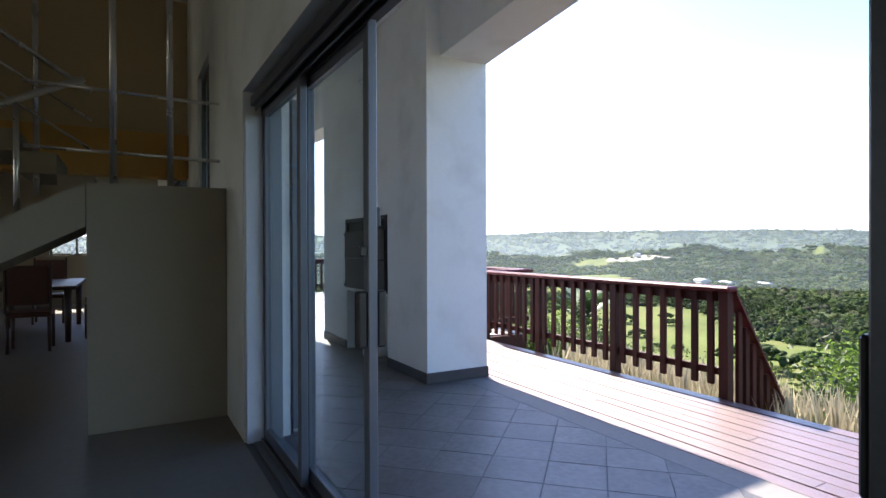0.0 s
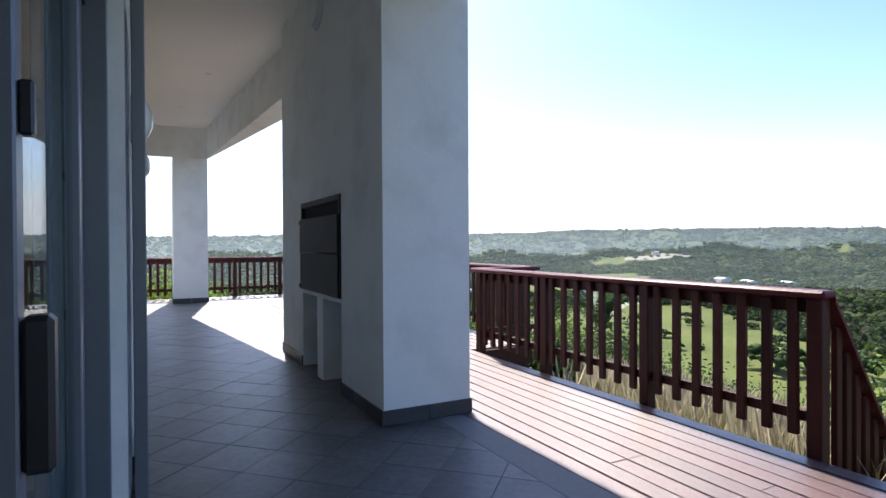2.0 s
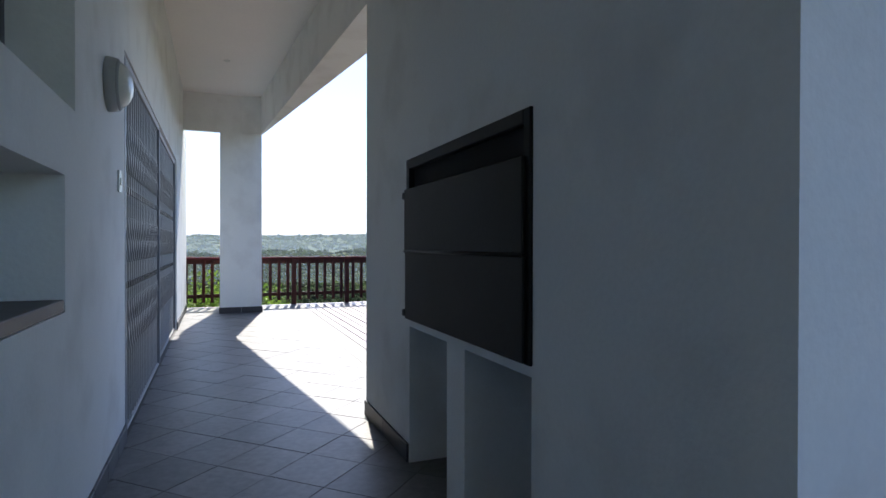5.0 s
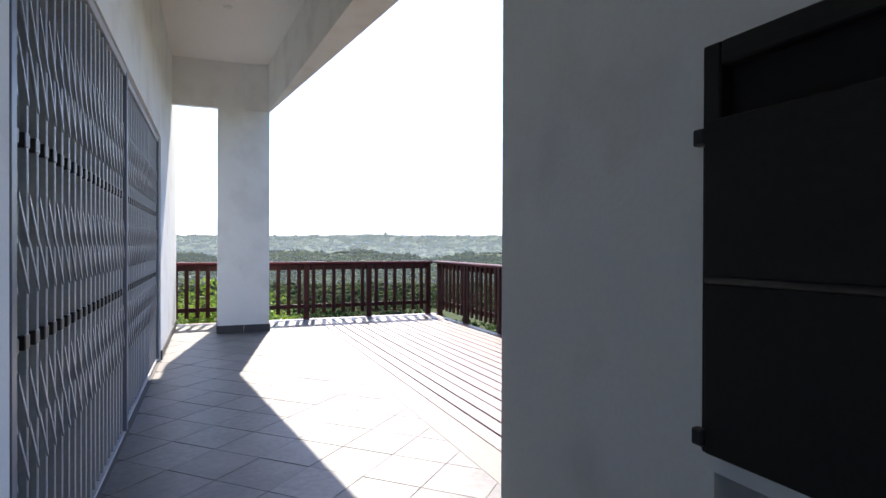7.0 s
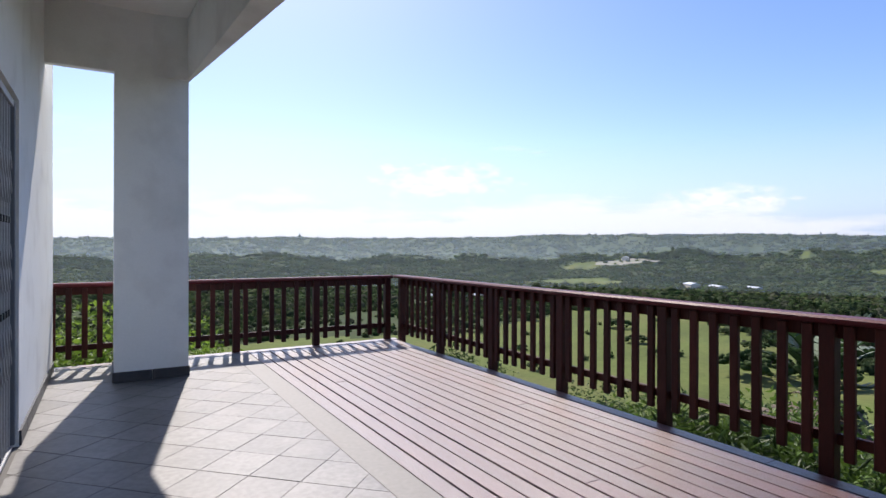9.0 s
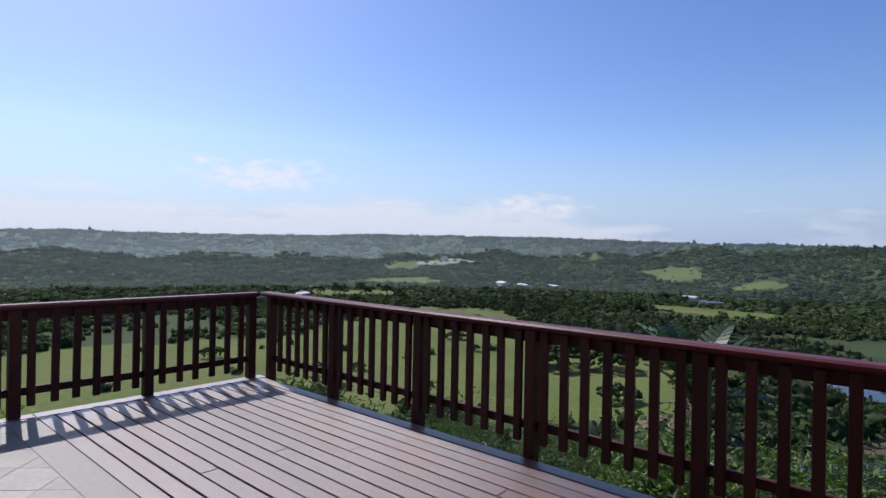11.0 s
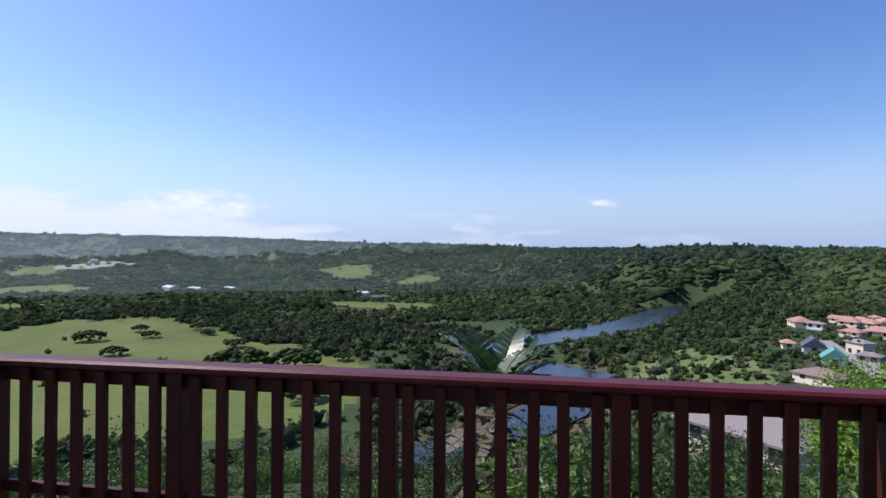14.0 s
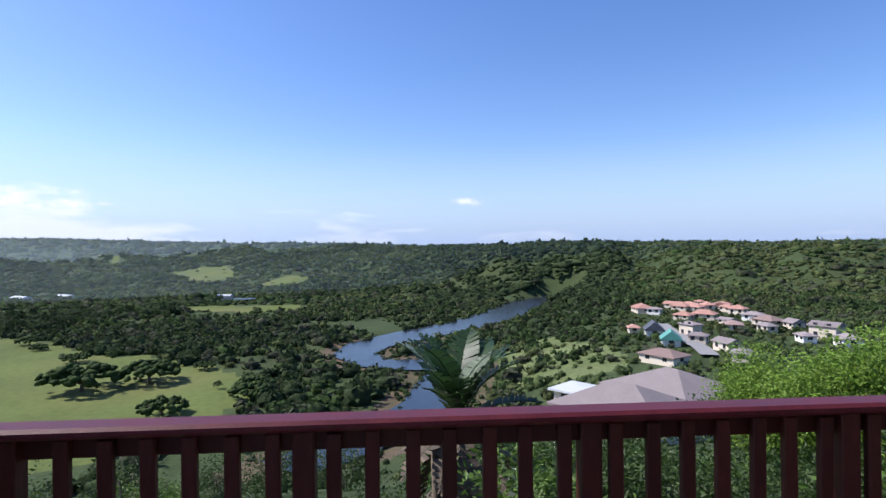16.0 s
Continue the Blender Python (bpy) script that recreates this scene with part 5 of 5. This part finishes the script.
def big_leaf(bm, base, az, lean, length, width, rng, torn=0.5):
    """An arching banana-like blade, torn into strips along its midrib."""
    n = 16
    pts = []
    p = Vector(base)
    el = math.radians(lean)
    for k in range(n + 1):
        pts.append(p.copy())
        step = length / n
        p = p + Vector((math.cos(az) * math.cos(el), math.sin(az) * math.cos(el), math.sin(el))) * step
        el -= math.radians(rng.uniform(2.0, 5.0))
    side = Vector((-math.sin(az), math.cos(az), 0))
    for k in range(2, n):
        t = (k - 2) / (n - 3)
        w = width * math.sin(math.pi * min(max(t * .93 + .05, 0), 1)) ** .6
        a, b = pts[k], pts[k + 1]
        for s in (-1, 1):
            drop = rng.uniform(.05, .5) * torn
            tip = (b - a) * rng.uniform(.3, 1.0)
            o1 = a + side * s * w + Vector((0, 0, w * (.35 - drop))) + tip * .8
            o2 = b + side * s * w * .97 + Vector((0, 0, w * (.35 - drop))) + tip * .4
            f = [bm.verts.new(q) for q in (a, b, o2, o1)]
            bm.faces.new(f)
    rod(bm, pts[0], pts[3], .018, 5, .014)
    for k in range(3, n):
        rod(bm, pts[k], pts[k + 1], .012, 4, .010)


def strelitzia():
    x, y = 11.0, 15.15
    g = float(ground_z(x, y))
    root = holder("strelitzia", (x, y, g), "wild banana plant with torn paddle leaves and brown skirt", "plant")
    rng = random.Random(14)
    top = -0.85 - g
    for dx, dy, hh in ((0, 0, top), (.28, .22, top - .35), (-.2, .32, top - .6)):
        bm = bmesh.new()
        rod(bm, (dx, dy, -.3), (dx * 1.3, dy * 1.3, hh), .085, 9, .06)
        part("stem", bm, M["leaf_dead"], root)
    for k in range(17):
        bm = bmesh.new()
        az = k * 2.4 + rng.uniform(-.3, .3)
        lean = rng.choice((86, 80, 74, 66, 45)) + rng.uniform(-6, 6)
        big_leaf(bm, (rng.uniform(-.06, .06), rng.uniform(-.06, .06), top - .25 + rng.uniform(-.2, .1)), az, lean, rng.uniform(1.3, 1.75), rng.uniform(.2, .3), rng, torn=rng.uniform(.2, .8))
        part("leaf", bm, M["leaf_pale"] if k % 6 == 0 else M["leaf_big"], root)
    for k in range(64):
        bm = bmesh.new()
        az = rng.uniform(0, 6.28)
        big_leaf(bm, (math.cos(az) * .1, math.sin(az) * .1, top - rng.uniform(.2, 2.4)), az, rng.uniform(-60, 15), rng.uniform(.9, 1.4), .2, rng, torn=.7)
        part("dead_leaf", bm, M["leaf_dead"], root, "dry hanging brown leaf")


strelitzia()


def banana(x, y, seed):
    g = float(ground_z(x, y))
    root = holder("banana_plant", (x, y, g), "young banana plant with upright green leaves", "plant", "young banana plants")
    rng = random.Random(seed)
    for k in range(6):
        bm = bmesh.new()
        big_leaf(bm, (0, 0, rng.uniform(.4, .9)), k * 1.1, rng.uniform(60, 85), rng.uniform(1.0, 1.6), .15, rng, torn=.25)
        part("leaf", bm, M["leaf_bright"] if k % 3 else M["leaf_pale"], root)
    bm = bmesh.new()
    rod(bm, (0, 0, -.2), (0, 0, .95), .06, 8, .04)
    part("stem", bm, M["leaf_big"], root)


for k, at in enumerate(((9.2, 14.5), (9.9, 13.6))):
    banana(*at, 40 + k)


def plume_grass():
    rng = np.random.RandomState(6)
    for name, n, material, h0, h1, wid, label in (("grass_blades", 36000, M["blade"], .4, .85, .006, "tall green grass beside the deck"), ("grass_plumes", 30000, M["straw"], .6, 1.05, .0065, "pale feathery grass plumes beside the deck")):
        x, y = 3.75 + np.abs(rng.normal(0, 3.6, n)), rng.uniform(-3.0, 9.0, n)
        x = np.where(y > 8.2, x + 1.0, x)
        g = ground_z(x, y)
        h = rng.uniform(h0, h1, n)
        a = rng.normal(0.6, .8, n)
        lean = rng.uniform(.08, .38, n) * h
        dx, dy = np.cos(a), np.sin(a)
        w = wid * (.6 + rng.uniform(0, .8, n))
        base = np.stack([x, y, g - .05], 1)
        mid = base + np.stack([dx * lean * .35, dy * lean * .35, h * .62], 1)
        tip = base + np.stack([dx * lean, dy * lean, h], 1)
        s = np.stack([-dy * w, dx * w, np.zeros(n)], 1)
        if "plumes" in name:
            p = np.stack([base - s * .15, base + s * .15, mid + s * .3, mid - s * .3, (mid + tip) / 2 + s * 1.3, (mid + tip) / 2 - s * 1.3, tip], 1)
        else:
            p = np.stack([base - s, base + s, mid + s * .8, mid - s * .8, (mid + tip) / 2 + s * .5, (mid + tip) / 2 - s * .5, tip], 1)
        i = (np.arange(n) * 7)[:, None]
        quads = np.concatenate([i + np.array([[0, 1, 2, 3]]), i + np.array([[3, 2, 4, 5]])])
        tris = i + np.array([[5, 4, 6]])
        me = bpy.data.meshes.new(name)
        me.from_pydata(p.reshape(-1, 3).tolist(), [], quads.tolist() + tris.tolist())
        me.materials.append(material)
        tagged(new(name, me), label, "grass", kind="stuff")


plume_grass()


# ---------------------------------------------------------------- clouds and painted haze over the far horizon
def clouds():
    R = 4300.0
    bm = bmesh.new()
    rows = []
    for z in (-20, 200, 400, 600, 850):
        rows.append([bm.verts.new((R * math.sin(math.radians(a)), R * math.cos(math.radians(a)), z)) for a in range(-70, 136, 3)])
    for lo, hi in zip(rows, rows[1:]):
        for k in range(len(lo) - 1):
            bm.faces.new((lo[k], lo[k + 1], hi[k + 1], hi[k]))
    m = bpy.data.materials.new("low_cloud_and_haze")
    m.use_nodes = True
    n, l = m.node_tree.nodes, m.node_tree.links
    n.remove(n["Principled BSDF"])
    tc, mp, ns, sep = n.new("ShaderNodeTexCoord"), n.new("ShaderNodeMapping"), n.new("ShaderNodeTexNoise"), n.new("ShaderNodeSeparateXYZ")
    mp.inputs["Scale"].default_value = (0.0011, 0.0011, 0.0052)
    ns.inputs["Scale"].default_value, ns.inputs["Detail"].default_value, ns.inputs["Roughness"].default_value = 1.0, 9, 0.58
    l.new(tc.outputs["Object"], mp.inputs["Vector"])
    l.new(mp.outputs["Vector"], ns.inputs["Vector"])
    l.new(tc.outputs["Object"], sep.inputs["Vector"])
    hz, side, mul, sub, ramp = (n.new("ShaderNodeMapRange") for _ in range(5))
    hz.inputs["From Min"].default_value, hz.inputs["From Max"].default_value = 90, 470
    hz.inputs["To Min"].default_value, hz.inputs["To Max"].default_value = 0.26, -0.24
    l.new(sep.outputs["Z"], hz.inputs["Value"])
    side.inputs["From Min"].default_value, side.inputs["From Max"].default_value = -1300, 3300
    side.inputs["To Min"].default_value, side.inputs["To Max"].default_value = -0.30, 0.10
    l.new(sep.outputs["Y"], side.inputs["Value"])
    add, add2 = n.new("ShaderNodeMath"), n.new("ShaderNodeMath")
    l.new(ns.outputs["Fac"], add.inputs[0])
    l.new(hz.outputs["Result"], add.inputs[1])
    l.new(add.outputs[0], add2.inputs[0])
    l.new(side.outputs["Result"], add2.inputs[1])
    ramp.inputs["From Min"].default_value, ramp.inputs["From Max"].default_value = 0.49, 0.68
    ramp.inputs["To Max"].default_value = 0.62
    l.new(add2.outputs[0], ramp.inputs["Value"])
    em, tr, mx = n.new("ShaderNodeEmission"), n.new("ShaderNodeBsdfTransparent"), n.new("ShaderNodeMixShader")
    em.inputs["Color"].default_value, em.inputs["Strength"].default_value = (0.93, 0.94, 1.0, 1), 0.88
    l.new(ramp.outputs["Result"], mx.inputs["Fac"])
    # blue horizon haze painted as a glow that fades with height
    low, veil, haze_glow = n.new("ShaderNodeMapRange"), n.new("ShaderNodeMixShader"), n.new("ShaderNodeEmission")
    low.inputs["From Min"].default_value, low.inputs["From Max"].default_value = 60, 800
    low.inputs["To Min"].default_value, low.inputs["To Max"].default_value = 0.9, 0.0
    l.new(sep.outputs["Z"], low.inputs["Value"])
    haze_glow.inputs["Color"].default_value, haze_glow.inputs["Strength"].default_value = (0.47, 0.61, 0.90, 1), 0.85
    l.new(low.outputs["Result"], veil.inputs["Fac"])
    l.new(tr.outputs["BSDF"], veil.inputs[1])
    l.new(haze_glow.outputs["Emission"], veil.inputs[2])
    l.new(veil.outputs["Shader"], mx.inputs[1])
    l.new(em.outputs["Emission"], mx.inputs[2])
    l.new(mx.outputs["Shader"], n["Material Output"].inputs["Surface"])
    ob = structure("backdrop", bm, m, "low white clouds and a painted blue haze band along the far horizon", "clouds")
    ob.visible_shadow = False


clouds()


def cloud_puff(azimuth, up, wide, high, seed):
    """A small far cloud; all measures in degrees."""
    R = 4200.0
    bm = bmesh.new()
    rows = []
    for j in range(5):
        z = R * math.tan(math.radians(up + high * (j / 4 - .5)))
        rows.append([bm.verts.new((R * math.sin(math.radians(azimuth + wide * (i / 8 - .5))), R * math.cos(math.radians(azimuth + wide * (i / 8 - .5))), z)) for i in range(9)])
    for lo, hi in zip(rows, rows[1:]):
        for k in range(8):
            bm.faces.new((lo[k], lo[k + 1], hi[k + 1], hi[k]))
    m = bpy.data.materials.new("small_cloud")
    m.use_nodes = True
    n, l = m.node_tree.nodes, m.node_tree.links
    n.remove(n["Principled BSDF"])
    tc, mp, ns = n.new("ShaderNodeTexCoord"), n.new("ShaderNodeMapping"), n.new("ShaderNodeTexNoise")
    mp.inputs["Scale"].default_value, mp.inputs["Location"].default_value = (.008, .008, .018), (seed, seed * 2, 0)
    ns.inputs["Detail"].default_value, ns.inputs["Scale"].default_value, ns.inputs["Roughness"].default_value = 7, 1.0, .55
    l.new(tc.outputs["Object"], mp.inputs["Vector"])
    l.new(mp.outputs["Vector"], ns.inputs["Vector"])
    c = Vector((R * math.sin(math.radians(azimuth)), R * math.cos(math.radians(azimuth)), R * math.tan(math.radians(up))))
    off, sc, ln = n.new("ShaderNodeVectorMath"), n.new("ShaderNodeVectorMath"), n.new("ShaderNodeVectorMath")
    off.operation, sc.operation, ln.operation = "SUBTRACT", "DIVIDE", "LENGTH"
    off.inputs[1].default_value = c
    w, h = R * math.radians(wide) / 2, R * math.radians(high) / 2
    sc.inputs[1].default_value = (w, w, h)
    l.new(tc.outputs["Object"], off.inputs[0])
    l.new(off.outputs[0], sc.inputs[0])
    l.new(sc.outputs[0], ln.inputs[0])
    body, ramp = n.new("ShaderNodeMath"), n.new("ShaderNodeMapRange")
    body.operation = "SUBTRACT"
    l.new(ns.outputs["Fac"], body.inputs[0])
    half = n.new("ShaderNodeMath")
    half.operation, half.inputs[1].default_value = "MULTIPLY", 0.42
    l.new(ln.outputs["Value"], half.inputs[0])
    l.new(half.outputs[0], body.inputs[1])
    ramp.inputs["From Min"].default_value, ramp.inputs["From Max"].default_value, ramp.inputs["To Max"].default_value = 0.16, 0.44, 0.72
    l.new(body.outputs[0], ramp.inputs["Value"])
    em, tr, mx = n.new("ShaderNodeEmission"), n.new("ShaderNodeBsdfTransparent"), n.new("ShaderNodeMixShader")
    em.inputs["Color"].default_value, em.inputs["Strength"].default_value = (0.95, 0.96, 1.0, 1), 0.92
    l.new(ramp.outputs["Result"], mx.inputs["Fac"])
    l.new(tr.outputs["BSDF"], mx.inputs[1])
    l.new(em.outputs["Emission"], mx.inputs[2])
    l.new(mx.outputs["Shader"], n["Material Output"].inputs["Surface"])
    ob = structure("backdrop_cloud", bm, m, "small white cloud over the hills", "cloud")
    ob.visible_shadow = False


for azimuth, up, wide, high, seed in ((30.7, 6.8, 17.2, 4.6, 1), (25.3, 8.0, 2.7, 1.6, 2), (96.2, 5.0, 4.2, 1.4, 3), (57.4, 4.4, 14.6, 3.3, 4)):
    cloud_puff(azimuth, up, wide, high, seed)


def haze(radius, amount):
    """A thin translucent sheet put across the valley to imitate haze, lit by sun and sky."""
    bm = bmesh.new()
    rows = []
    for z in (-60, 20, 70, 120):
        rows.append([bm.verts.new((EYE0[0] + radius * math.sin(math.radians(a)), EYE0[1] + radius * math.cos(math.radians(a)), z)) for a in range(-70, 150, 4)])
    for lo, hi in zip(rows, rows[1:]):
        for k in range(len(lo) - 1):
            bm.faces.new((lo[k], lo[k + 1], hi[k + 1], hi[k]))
    m = bpy.data.materials.new("haze_sheet")
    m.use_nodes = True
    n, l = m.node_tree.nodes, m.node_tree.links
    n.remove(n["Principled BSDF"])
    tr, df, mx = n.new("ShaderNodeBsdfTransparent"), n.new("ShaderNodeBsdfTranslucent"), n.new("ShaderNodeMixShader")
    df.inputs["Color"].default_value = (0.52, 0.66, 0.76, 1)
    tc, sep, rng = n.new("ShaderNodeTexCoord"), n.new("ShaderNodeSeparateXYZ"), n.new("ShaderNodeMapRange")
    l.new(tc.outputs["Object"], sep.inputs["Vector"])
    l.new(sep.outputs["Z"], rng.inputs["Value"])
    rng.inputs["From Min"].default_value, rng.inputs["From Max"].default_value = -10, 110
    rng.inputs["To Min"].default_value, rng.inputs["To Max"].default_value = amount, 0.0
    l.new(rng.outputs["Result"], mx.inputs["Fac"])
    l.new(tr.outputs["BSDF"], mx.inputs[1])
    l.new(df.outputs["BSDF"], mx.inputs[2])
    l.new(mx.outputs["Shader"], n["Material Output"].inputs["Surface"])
    ob = structure("backdrop_haze_sheet", bm, m, "thin bluish sheet standing in for haze before the far hills", "haze")
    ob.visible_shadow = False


# two sheets that put aerial haze before the hills
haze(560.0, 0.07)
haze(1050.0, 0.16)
